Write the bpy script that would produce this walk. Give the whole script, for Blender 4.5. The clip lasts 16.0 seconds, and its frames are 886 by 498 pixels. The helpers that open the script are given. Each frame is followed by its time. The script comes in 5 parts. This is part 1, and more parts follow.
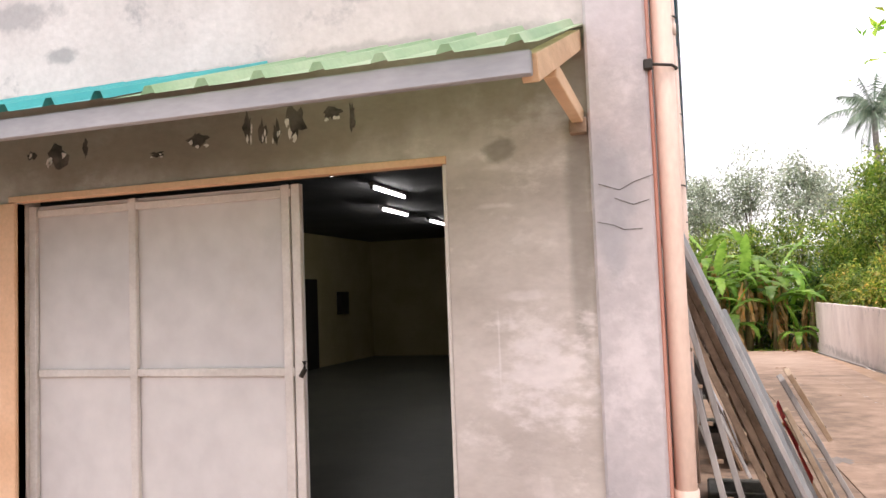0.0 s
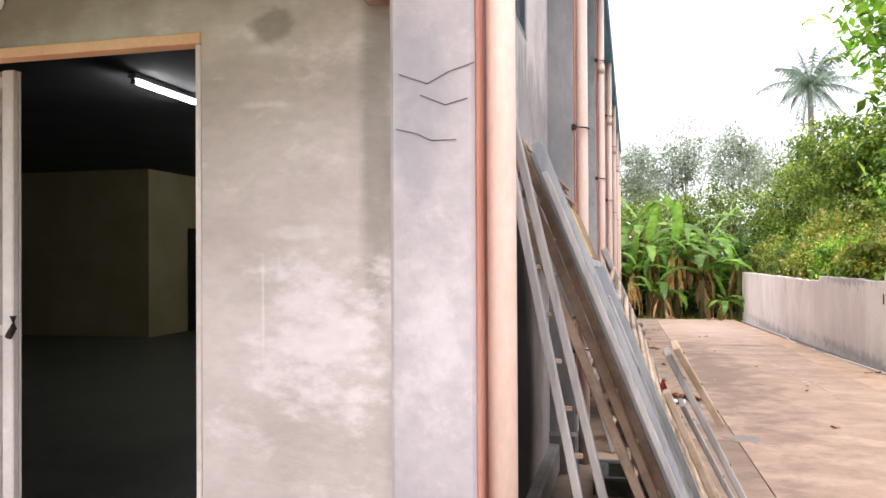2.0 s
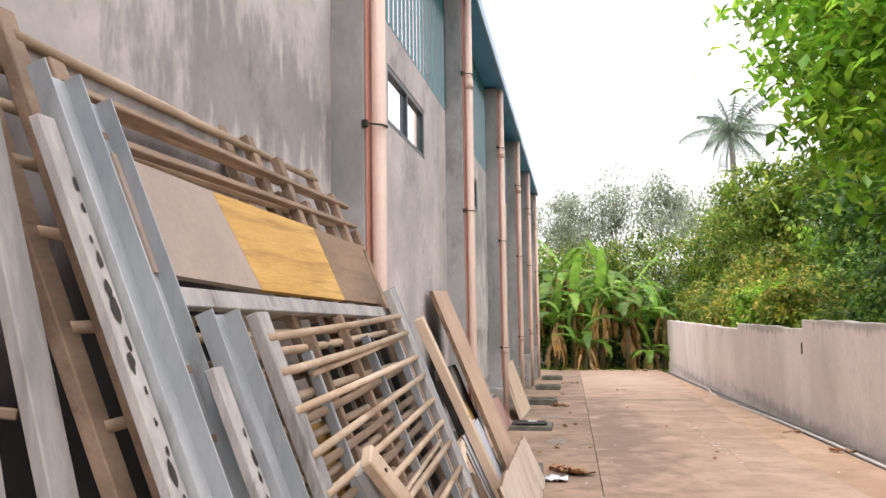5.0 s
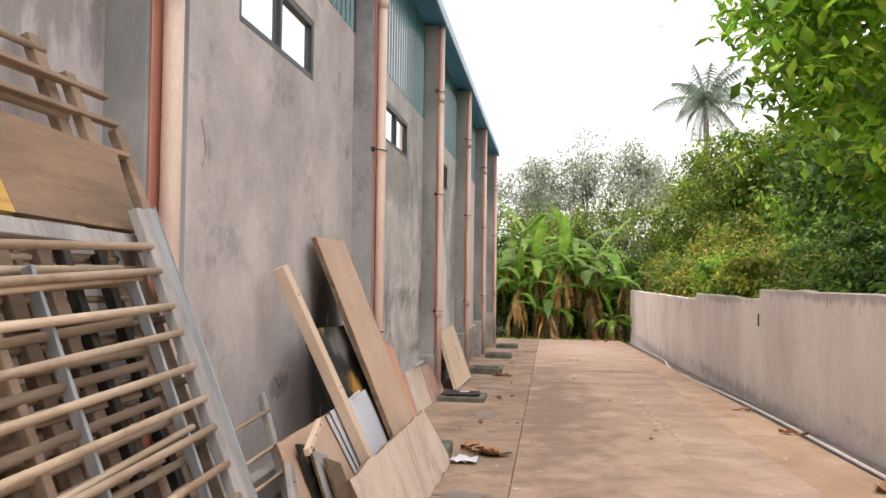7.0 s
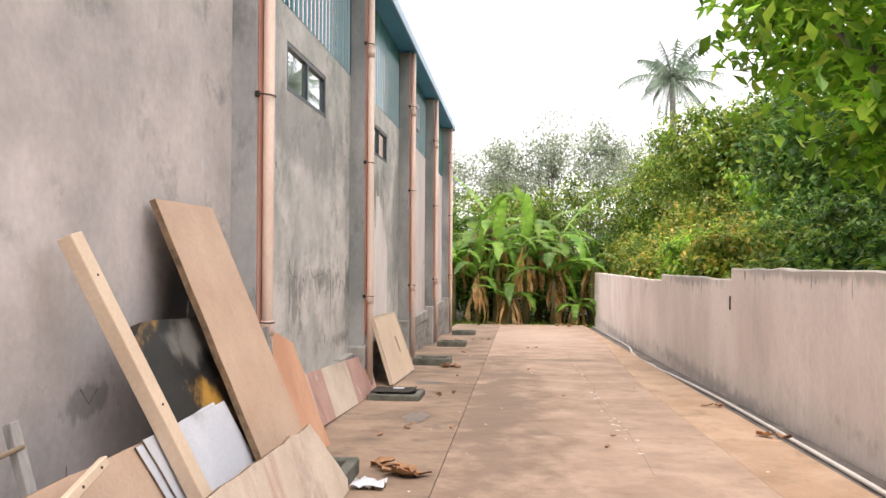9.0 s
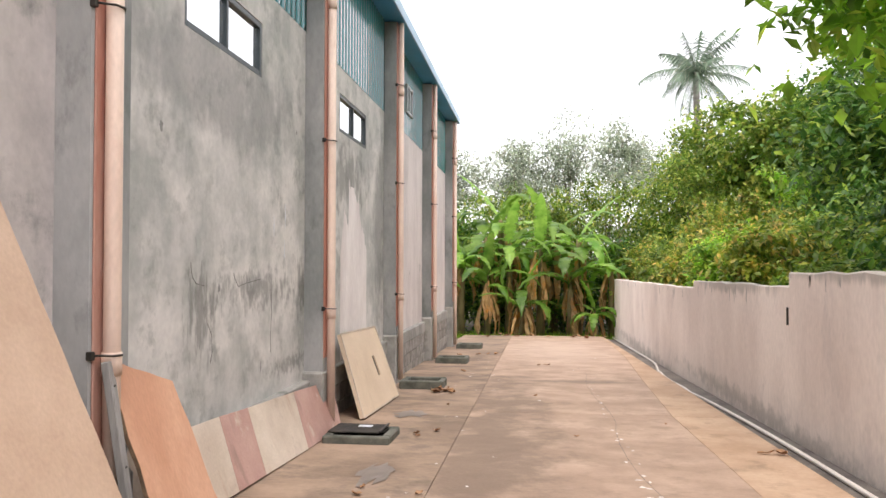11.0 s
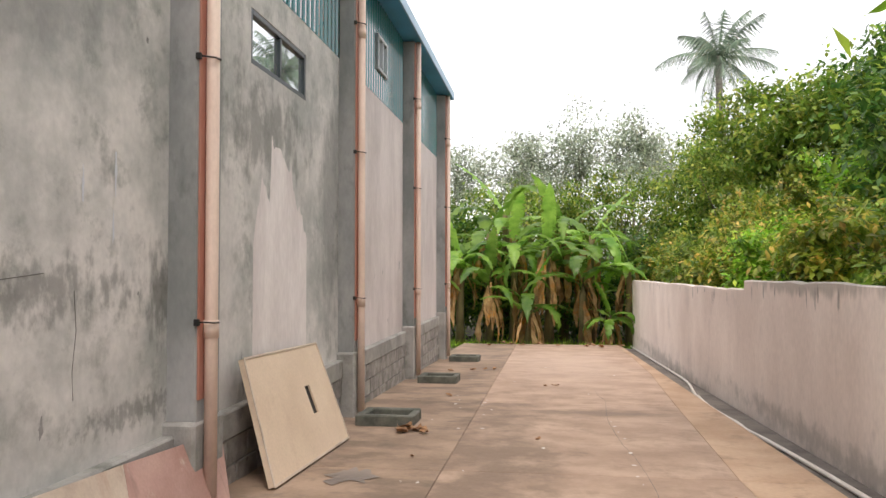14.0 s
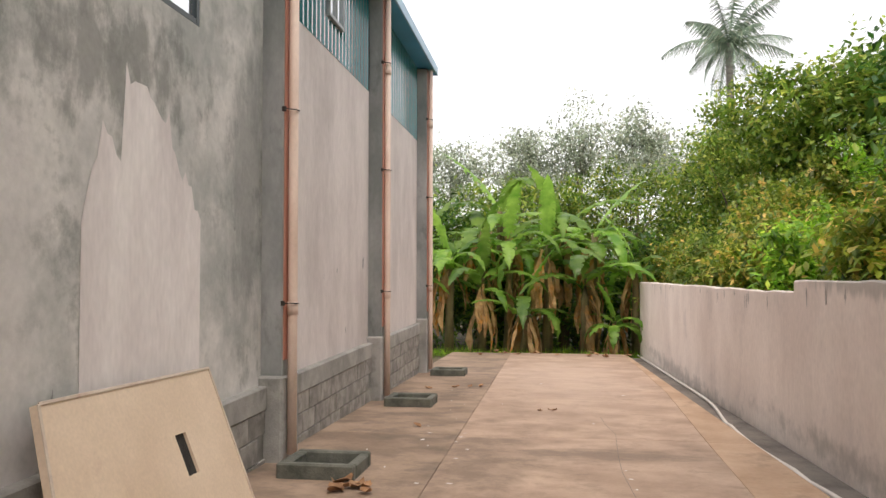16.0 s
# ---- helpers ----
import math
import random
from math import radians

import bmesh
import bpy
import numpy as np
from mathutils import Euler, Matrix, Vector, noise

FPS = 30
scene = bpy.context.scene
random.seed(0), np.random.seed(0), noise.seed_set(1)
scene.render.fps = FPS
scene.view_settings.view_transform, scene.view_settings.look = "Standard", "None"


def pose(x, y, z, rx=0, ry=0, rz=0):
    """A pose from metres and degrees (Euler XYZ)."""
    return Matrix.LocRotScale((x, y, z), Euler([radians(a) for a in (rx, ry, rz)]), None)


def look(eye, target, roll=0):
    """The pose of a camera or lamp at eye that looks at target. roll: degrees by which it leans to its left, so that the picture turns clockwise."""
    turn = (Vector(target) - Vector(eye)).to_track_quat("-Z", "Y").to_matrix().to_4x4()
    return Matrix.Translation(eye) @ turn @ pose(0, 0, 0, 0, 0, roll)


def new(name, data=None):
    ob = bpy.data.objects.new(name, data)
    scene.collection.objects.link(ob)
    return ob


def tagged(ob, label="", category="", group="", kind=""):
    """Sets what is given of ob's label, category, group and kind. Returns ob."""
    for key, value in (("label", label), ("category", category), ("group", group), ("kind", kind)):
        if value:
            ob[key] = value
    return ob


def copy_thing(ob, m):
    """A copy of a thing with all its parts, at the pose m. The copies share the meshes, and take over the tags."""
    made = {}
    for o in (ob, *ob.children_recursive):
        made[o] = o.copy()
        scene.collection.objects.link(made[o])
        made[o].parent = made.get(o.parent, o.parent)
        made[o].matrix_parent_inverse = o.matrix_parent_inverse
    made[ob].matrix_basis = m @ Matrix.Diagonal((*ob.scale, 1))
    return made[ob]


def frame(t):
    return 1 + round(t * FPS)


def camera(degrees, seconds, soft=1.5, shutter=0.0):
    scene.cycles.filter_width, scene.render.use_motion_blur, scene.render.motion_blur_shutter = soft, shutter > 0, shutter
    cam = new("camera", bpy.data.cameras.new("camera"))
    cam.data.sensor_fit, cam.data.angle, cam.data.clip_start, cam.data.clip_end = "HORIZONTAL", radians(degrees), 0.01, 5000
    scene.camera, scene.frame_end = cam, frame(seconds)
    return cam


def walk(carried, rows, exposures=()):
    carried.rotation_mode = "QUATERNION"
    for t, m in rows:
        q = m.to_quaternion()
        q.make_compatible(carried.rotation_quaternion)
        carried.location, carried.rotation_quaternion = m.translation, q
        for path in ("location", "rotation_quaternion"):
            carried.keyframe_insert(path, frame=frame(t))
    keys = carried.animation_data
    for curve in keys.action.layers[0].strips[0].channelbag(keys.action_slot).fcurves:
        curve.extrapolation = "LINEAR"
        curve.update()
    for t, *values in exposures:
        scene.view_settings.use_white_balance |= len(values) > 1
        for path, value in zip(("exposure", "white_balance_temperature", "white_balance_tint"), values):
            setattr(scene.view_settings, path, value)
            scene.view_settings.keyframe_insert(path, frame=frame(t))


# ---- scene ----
cam = camera(59.5, 16.0)
METRES, EYE, TILT, LEAN, TURN = 12.8, 1.765, -0.67, 0.0, 17.7
ROWS = [
    (0.0, 0.0, 0.0, 0.0, 0.15, 4.11, 2.12),
    (0.5, 0.0072, 0.0149, -0.0027, -1.97, 2.57, 1.3),
    (1.0, 0.0167, 0.0306, -0.0039, -2.48, 2.16, 1.0),
    (1.5, 0.0299, 0.0507, -0.0062, -2.71, 1.31, 0.6),
    (2.0, 0.0457, 0.0703, -0.0056, -4.08, 1.14, 0.36),
    (2.5, 0.0576, 0.0874, -0.0049, -5.02, 1.29, 0.25),
    (3.0, 0.0701, 0.1041, -0.0046, -6.57, 1.41, 0.21),
    (3.5, 0.0841, 0.1229, -0.0048, -8.44, 1.41, 0.38),
    (4.0, 0.1021, 0.1436, -0.005, -9.13, 2.56, 0.94),
    (6.5, 0.1878, 0.2441, -0.0148, -6.75, 6.07, 1.05),
    (7.0, 0.2023, 0.2617, -0.0163, -10.09, 2.42, -0.61),
    (7.5, 0.2155, 0.2822, -0.0182, -11.65, 1.5, -0.38),
    (8.0, 0.2294, 0.3061, -0.0199, -12.25, 1.03, -0.1),
    (8.5, 0.2438, 0.3311, -0.0201, -12.39, 1.22, -0.1),
    (9.0, 0.2578, 0.3611, -0.0204, -12.31, 1.34, -0.14),
    (11.5, 0.3324, 0.5422, -0.0241, -10.46, 1.96, 0.1),
    (12.0, 0.3428, 0.5734, -0.0259, -10.13, 1.98, 0.14),
    (12.5, 0.3554, 0.6061, -0.0259, -10.27, 1.99, 0.12),
    (13.0, 0.3669, 0.6414, -0.026, -10.29, 2.12, 0.12),
    (13.5, 0.3787, 0.6781, -0.0267, -10.05, 2.04, 0.11),
    (14.0, 0.3932, 0.7167, -0.0268, -10.18, 2.08, 0.08),
    (14.5, 0.4083, 0.7562, -0.0273, -10.32, 2.24, 0.1),
    (15.0, 0.4225, 0.7972, -0.0291, -10.24, 2.12, 0.13),
    (15.5, 0.4364, 0.8379, -0.0291, -10.17, 2.12, 0.09),
    (16.0, 0.4511, 0.8792, -0.0299, -10.13, 2.3, 0.07),
]
walk(cam, [(t, pose(0, 0, EYE, TILT, LEAN, TURN) @ pose(METRES * x, METRES * y, METRES * z, 90 + pitch, roll, yaw)) for t, x, y, z, yaw, pitch, roll in ROWS],
     [(0.0, 0.79, 6850, 22), (1.5, 0.95, 6650, 20), (2.5, 0.99, 6300, 17), (4.2, 0.97, 6450, 17), (6.4, 0.32, 6950, 18), (7.0, 0.5, 6950, 18), (8.0, 0.87, 6900, 17), (9.0, 0.85, 6900, 17), (12.5, 0.70, 6700, 15), (14.5, 0.47, 6950, 15), (16.0, 0.42, 7000, 15)])

# ---- world and light ----
world = bpy.data.worlds.new("sky")
world.use_nodes = True
scene.world = world
wn = world.node_tree
sky = wn.nodes.new("ShaderNodeTexSky")
sky.sky_type = 'NISHITA'
sky.sun_disc = False
sky.sun_elevation = radians(66)
sky.sun_rotation = radians(170)
sky.air_density = 1.0
sky.dust_density = 2.0
sky.ozone_density = 1.0
haze = wn.nodes.new("ShaderNodeMix")
haze.data_type = 'RGBA'
haze.inputs["Factor"].default_value = 0.75
haze.inputs["B"].default_value = (8.6, 8.7, 8.9, 1)
wn.links.new(sky.outputs[0], haze.inputs["A"])
wn.links.new(haze.outputs["Result"], wn.nodes["Background"].inputs[0])
wn.nodes["Background"].inputs[1].default_value = 0.15
sun = new("sun", bpy.data.lights.new("sun", 'SUN'))
sun.data.energy = 1.0
sun.data.angle = radians(14)
sun.data.color = (1.0, 0.95, 0.87)
sun.matrix_basis = look((3, -17, 42), (0, 0, 0))


# ---- materials ----
def over(N, L, below, colour, factor):
    mx = N.new("ShaderNodeMix")
    mx.data_type = 'RGBA'
    mx.inputs["B"].default_value = (*colour, 1)
    L.new(factor, mx.inputs["Factor"])
    L.new(below, mx.inputs["A"])
    return mx.outputs["Result"]


def stretched_noise(N, L, co, vec):
    mp = N.new("ShaderNodeMapping")
    mp.inputs["Scale"].default_value = vec
    L.new(co, mp.inputs[0])
    n = N.new("ShaderNodeTexNoise")
    n.inputs["Scale"].default_value = 1.0
    n.inputs["Detail"].default_value = 7
    n.inputs["Roughness"].default_value = 0.62
    L.new(mp.outputs[0], n.inputs["Vector"])
    return n.outputs[0]


def spread(N, L, co, below, colour, vec, lo, hi, amount):
    """Long marks of one colour laid over the whole surface."""
    r = N.new("ShaderNodeMapRange")
    r.inputs[1].default_value, r.inputs[2].default_value, r.inputs[4].default_value = lo, hi, amount
    L.new(stretched_noise(N, L, co, vec), r.inputs[0])
    return over(N, L, below, colour, r.outputs[0])


def local_mark(N, L, co, below, centre, radii, colour, amount=0.8, edge=0.5, ragged=0.8, vec=(4, 4, 4)):
    """One mark with a ragged outline round a place on the surface."""
    sub = N.new("ShaderNodeVectorMath")
    sub.operation = 'SUBTRACT'
    sub.inputs[1].default_value = centre
    div = N.new("ShaderNodeVectorMath")
    div.operation = 'DIVIDE'
    div.inputs[1].default_value = radii
    ln = N.new("ShaderNodeVectorMath")
    ln.operation = 'LENGTH'
    L.new(co, sub.inputs[0])
    L.new(sub.outputs[0], div.inputs[0])
    L.new(div.outputs[0], ln.inputs[0])
    wob = N.new("ShaderNodeMath")
    wob.operation = 'MULTIPLY_ADD'
    wob.inputs[1].default_value = 2 * ragged
    L.new(stretched_noise(N, L, co, vec), wob.inputs[0])
    L.new(ln.outputs["Value"], wob.inputs[2])
    r = N.new("ShaderNodeMapRange")
    r.interpolation_type = 'SMOOTHSTEP'
    r.inputs[1].default_value, r.inputs[2].default_value = 1 + ragged - edge, 1 + ragged
    r.inputs[3].default_value, r.inputs[4].default_value = amount, 0.0
    L.new(wob.outputs[0], r.inputs[0])
    return over(N, L, below, colour, r.outputs[0])


def mat(name, a, b, scale=3.0, rough=0.8, metal=0.0, bump=0.15, fine=60.0, c=None, cover=0.45,
        stretch=(1, 1, 1), patch=0.9, per_object=0.0, trans=0.0, detail=6.0, patch_edge=0.12, dist=0.01, streak=None, local_marks=()):
    """Two-scale surface: a and b mixed by a coarse noise, grain by a fine one, c in worn patches.
    streak: (colour, vector scale, from, to, amount) for long brushed marks; stains: ragged marks of their own place and shape."""
    m = bpy.data.materials.new(name)
    m.use_nodes = True
    nt = m.node_tree
    N, L = nt.nodes, nt.links
    bs = N["Principled BSDF"]
    tc = N.new("ShaderNodeTexCoord")
    mp = N.new("ShaderNodeMapping")
    mp.inputs["Scale"].default_value = stretch
    L.new(tc.outputs["Object"], mp.inputs[0])
    if per_object:
        oi = N.new("ShaderNodeObjectInfo")
        vm = N.new("ShaderNodeVectorMath")
        vm.operation = 'SCALE'
        vm.inputs[0].default_value = (17, 31, 11)
        L.new(oi.outputs["Random"], vm.inputs["Scale"])
        L.new(vm.outputs[0], mp.inputs["Location"])
    n1 = N.new("ShaderNodeTexNoise")
    n1.inputs["Scale"].default_value = scale
    n1.inputs["Detail"].default_value = detail
    n1.inputs["Roughness"].default_value = 0.62
    n2 = N.new("ShaderNodeTexNoise")
    n2.inputs["Scale"].default_value = fine
    n2.inputs["Detail"].default_value = 4
    for n in (n1, n2):
        L.new(mp.outputs[0], n.inputs["Vector"])
    r1 = N.new("ShaderNodeMapRange")
    r1.inputs[1].default_value, r1.inputs[2].default_value = 0.38, 0.62
    L.new(n1.outputs[0], r1.inputs[0])
    mix = N.new("ShaderNodeMix")
    mix.data_type = 'RGBA'
    mix.inputs["A"].default_value, mix.inputs["B"].default_value = (*a, 1), (*b, 1)
    L.new(r1.outputs[0], mix.inputs["Factor"])
    out = mix.outputs["Result"]
    if c is not None:
        n3 = N.new("ShaderNodeTexNoise")
        n3.inputs["Scale"].default_value = scale * patch
        n3.inputs["Detail"].default_value = 8
        n3.inputs["Roughness"].default_value = 0.68
        off = N.new("ShaderNodeVectorMath")
        off.inputs[1].default_value = (7.3, 2.1, 5.5)
        L.new(mp.outputs[0], off.inputs[0])
        L.new(off.outputs[0], n3.inputs["Vector"])
        r3 = N.new("ShaderNodeMapRange")
        r3.inputs[1].default_value, r3.inputs[2].default_value = 1 - cover, 1 - cover + patch_edge
        L.new(n3.outputs[0], r3.inputs[0])
        mx = N.new("ShaderNodeMix")
        mx.data_type = 'RGBA'
        mx.inputs["B"].default_value = (*c, 1)
        L.new(r3.outputs[0], mx.inputs["Factor"])
        L.new(out, mx.inputs["A"])
        out = mx.outputs["Result"]
    if streak is not None:
        col, vec, lo, hi, amount = streak
        out = spread(N, L, tc.outputs["Object"], out, col, vec, lo, hi, amount)
    for st in local_marks:
        out = local_mark(N, L, tc.outputs["Object"], out, *st)
    g = N.new("ShaderNodeMapRange")
    g.inputs[1].default_value, g.inputs[2].default_value, g.inputs[3].default_value, g.inputs[4].default_value = 0.2, 0.8, 0.92, 1.08
    L.new(n2.outputs[0], g.inputs[0])
    last = g.outputs[0]
    if per_object:
        po = N.new("ShaderNodeMapRange")
        po.inputs[3].default_value, po.inputs[4].default_value = 1 - per_object, 1 + per_object
        L.new(oi.outputs["Random"], po.inputs[0])
        mu = N.new("ShaderNodeMath")
        mu.operation = 'MULTIPLY'
        L.new(po.outputs[0], mu.inputs[0])
        L.new(last, mu.inputs[1])
        last = mu.outputs[0]
    hs = N.new("ShaderNodeHueSaturation")
    L.new(out, hs.inputs["Color"])
    L.new(last, hs.inputs["Value"])
    L.new(hs.outputs[0], bs.inputs["Base Color"])
    rr = N.new("ShaderNodeMapRange")
    rr.inputs[3].default_value, rr.inputs[4].default_value = max(0.05, rough - 0.12), min(1, rough + 0.1)
    L.new(n1.outputs[0], rr.inputs[0])
    L.new(rr.outputs[0], bs.inputs["Roughness"])
    bs.inputs["Metallic"].default_value = metal
    ad = N.new("ShaderNodeMath")
    L.new(n1.outputs[0], ad.inputs[0])
    L.new(n2.outputs[0], ad.inputs[1])
    bp = N.new("ShaderNodeBump")
    bp.inputs["Strength"].default_value = bump
    bp.inputs["Distance"].default_value = dist
    L.new(ad.outputs[0], bp.inputs["Height"])
    L.new(bp.outputs[0], bs.inputs["Normal"])
    if trans:
        tr = N.new("ShaderNodeBsdfTranslucent")
        L.new(hs.outputs[0], tr.inputs[0])
        ms = N.new("ShaderNodeMixShader")
        ms.inputs[0].default_value = trans
        L.new(bs.outputs[0], ms.inputs[1])
        L.new(tr.outputs[0], ms.inputs[2])
        L.new(ms.outputs[0], N["Material Output"].inputs[0])
    return m


def leaf_mat(name, a, b, c, trans=0.35, rough=0.45):
    """Leaves: each one takes its own colour between a, b and, now and then, c."""
    m = bpy.data.materials.new(name)
    m.use_nodes = True
    N, L = m.node_tree.nodes, m.node_tree.links
    bs = N["Principled BSDF"]
    ge = N.new("ShaderNodeNewGeometry")
    cr = N.new("ShaderNodeValToRGB")
    cr.color_ramp.elements[0].color = (*a, 1)
    cr.color_ramp.elements[1].color = (*c, 1)
    e = cr.color_ramp.elements.new(0.72)
    e.color = (*b, 1)
    L.new(ge.outputs["Random Per Island"], cr.inputs[0])
    tc = N.new("ShaderNodeTexCoord")
    n = N.new("ShaderNodeTexNoise")
    n.inputs["Scale"].default_value = 1.5
    n.inputs["Detail"].default_value = 5
    L.new(tc.outputs["Object"], n.inputs["Vector"])
    r = N.new("ShaderNodeMapRange")
    r.inputs[1].default_value, r.inputs[2].default_value, r.inputs[3].default_value, r.inputs[4].default_value = 0.32, 0.68, 0.4, 2.0
    L.new(n.outputs[0], r.inputs[0])
    hs = N.new("ShaderNodeHueSaturation")
    L.new(cr.outputs[0], hs.inputs["Color"])
    L.new(r.outputs[0], hs.inputs["Value"])
    L.new(hs.outputs[0], bs.inputs["Base Color"])
    bs.inputs["Roughness"].default_value = rough
    tr = N.new("ShaderNodeBsdfTranslucent")
    L.new(hs.outputs[0], tr.inputs[0])
    ms = N.new("ShaderNodeMixShader")
    ms.inputs[0].default_value = trans
    L.new(bs.outputs[0], ms.inputs[1])
    L.new(tr.outputs[0], ms.inputs[2])
    L.new(ms.outputs[0], N["Material Output"].inputs[0])
    return m


def glass(name, tint, rough=0.02):
    m = bpy.data.materials.new(name)
    m.use_nodes = True
    bs = m.node_tree.nodes["Principled BSDF"]
    bs.inputs["Base Color"].default_value = (*tint, 1)
    bs.inputs["Roughness"].default_value = rough
    bs.inputs["Specular IOR Level"].default_value = 1.0
    bs.inputs["IOR"].default_value = 2.4
    return m


def glow(name, col, power):
    m = bpy.data.materials.new(name)
    m.use_nodes = True
    bs = m.node_tree.nodes["Principled BSDF"]
    bs.inputs["Emission Color"].default_value = (*col, 1)
    bs.inputs["Emission Strength"].default_value = power
    return m


PLASTER = mat("cement_plaster", (0.42, 0.39, 0.375), (0.64, 0.585, 0.56), 1.1, 0.9, bump=0.2, fine=22, c=(0.19, 0.19, 0.18), cover=0.445, patch=1.9, patch_edge=0.2, detail=11, per_object=0.06, streak=((0.62, 0.58, 0.56), (2.4, 2.4, 1.1), 0.5, 0.72, 0.6), local_marks=(
    # near-black soft-edged patches behind the leaning gates and the tall plywood
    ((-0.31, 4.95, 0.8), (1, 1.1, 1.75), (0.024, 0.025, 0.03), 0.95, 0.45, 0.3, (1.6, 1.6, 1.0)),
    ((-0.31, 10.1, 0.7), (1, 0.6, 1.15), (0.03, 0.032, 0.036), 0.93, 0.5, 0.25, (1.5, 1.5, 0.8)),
    ((-0.31, 5.9, 2.55), (1, 1.2, 0.4), (0.17, 0.17, 0.165), 0.6, 0.5, 1.1, (9, 9, 3)),
    ((-0.31, 8.95, 0.75), (1, 0.25, 0.1), (0.2, 0.2, 0.19), 0.6, 0.4, 0.9, (11, 11, 6)),
    ((-0.31, 7.7, 0.62), (1, 0.3, 0.3), (0.2, 0.2, 0.19), 0.6, 0.4, 1.0, (9, 9, 5))))
PLASTER_FRONT = mat("front_plaster", (0.40, 0.355, 0.315), (0.60, 0.55, 0.51), 1.1, 0.9, bump=0.2, fine=26, stretch=(0.8, 1, 1.4), c=(0.78, 0.73, 0.70), cover=0.455, patch=2.6, patch_edge=0.2, detail=9, local_marks=(
    # brown band across the top of the lower wall, under the canopy
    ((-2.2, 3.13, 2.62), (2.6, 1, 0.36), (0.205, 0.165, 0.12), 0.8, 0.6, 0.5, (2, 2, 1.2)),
    # narrow dark strip down the wall beside the corner column
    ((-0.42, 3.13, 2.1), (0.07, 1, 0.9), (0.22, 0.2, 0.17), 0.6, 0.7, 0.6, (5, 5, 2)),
    ((-0.58, 3.13, 1.45), (0.26, 1, 0.28), (0.76, 0.71, 0.695), 0.85, 0.8, 1.6, (7, 7, 13)),
    ((-0.6, 3.13, 0.75), (0.26, 1, 0.28), (0.66, 0.60, 0.57), 0.55, 0.9, 1.6, (10, 10, 5)),
    ((-0.66, 3.13, 1.75), (0.12, 1, 0.03), (0.7, 0.65, 0.63), 0.6, 0.6, 0.7, (9, 9, 12)),
    ((-0.75, 3.13, 2.29), (0.11, 1, 0.022), (0.72, 0.67, 0.65), 0.5, 0.9, 1.0, (14, 14, 20)),
    ((-0.75, 3.13, 2.13), (0.11, 1, 0.014), (0.72, 0.67, 0.65), 0.5, 0.9, 1.0, (14, 14, 20)),
    ((-0.74, 3.13, 2.36), (0.09, 1, 0.06), (0.19, 0.17, 0.14), 0.6, 0.5, 0.7, (9, 9, 9)),
    ((-0.77, 3.13, 1.52), (0.007, 1, 0.22), (0.78, 0.74, 0.73), 0.5, 0.8, 0.9, (9, 9, 14))))
PLASTER_UPPER = mat("upper_plaster", (0.53, 0.48, 0.455), (0.63, 0.58, 0.555), 1.1, 0.9, bump=0.2, fine=30, c=(0.33, 0.31, 0.31), cover=0.40, patch=2.2, local_marks=(
    ((-3.0, 3.12, 3.06), (0.13, 1, 0.06), (0.3, 0.29, 0.29), 0.75, 0.5, 0.8, (7, 7, 7)),
    ((-3.2, 3.12, 3.3), (0.25, 1, 0.1), (0.33, 0.31, 0.31), 0.7, 0.5, 1.0, (6, 6, 6)),
    ((-1.2, 3.12, 3.12), (0.3, 1, 0.05), (0.34, 0.32, 0.32), 0.7, 0.5, 1.1, (7, 7, 7)),
    ((-1.3, 3.12, 2.86), (1.3, 1, 0.05), (0.36, 0.34, 0.32), 0.7, 0.6, 1.0, (8, 8, 8))))
PILASTER = mat("pilaster_cement", (0.21, 0.225, 0.22), (0.38, 0.38, 0.37), 1.3, 0.9, bump=0.25, fine=30, c=(0.10, 0.11, 0.105), cover=0.43, patch=1.7, patch_edge=0.2, stretch=(1, 1, 0.5), per_object=0.08)
COLUMN = mat("corner_column_cement", (0.37, 0.35, 0.36), (0.52, 0.485, 0.49), 1.0, 0.88, bump=0.2, fine=26, c=(0.60, 0.56, 0.56), cover=0.44, patch=3.0, patch_edge=0.16, detail=9, local_marks=(
    ((-0.22, 3.07, 1.45), (0.15, 1, 0.36), (0.68, 0.635, 0.64), 0.6, 0.9, 1.6, (11, 11, 11)),
    ((-0.22, 3.07, 0.75), (0.15, 1, 0.28), (0.6, 0.56, 0.565), 0.45, 0.9, 1.5, (11, 11, 7)),
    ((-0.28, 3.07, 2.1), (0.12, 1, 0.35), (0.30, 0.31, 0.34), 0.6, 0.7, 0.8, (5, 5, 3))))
LIME = mat("pale_skim_coat", (0.57, 0.51, 0.49), (0.73, 0.665, 0.64), 1.6, 0.9, bump=0.2, fine=30, stretch=(1, 1, 0.35), detail=9)
BLOCK = mat("concrete_block", (0.24, 0.225, 0.205), (0.40, 0.37, 0.34), 6, 0.95, bump=0.8, fine=90, c=(0.14, 0.13, 0.115), cover=0.42, per_object=0.14)
MORTAR = mat("mortar", (0.22, 0.21, 0.2), (0.30, 0.29, 0.27), 5, 0.95, bump=0.5)
LEDGE = mat("ledge_cement", (0.27, 0.265, 0.245), (0.43, 0.41, 0.385), 2.4, 0.92, bump=0.4, c=(0.14, 0.145, 0.125), cover=0.46, patch_edge=0.2, detail=10)
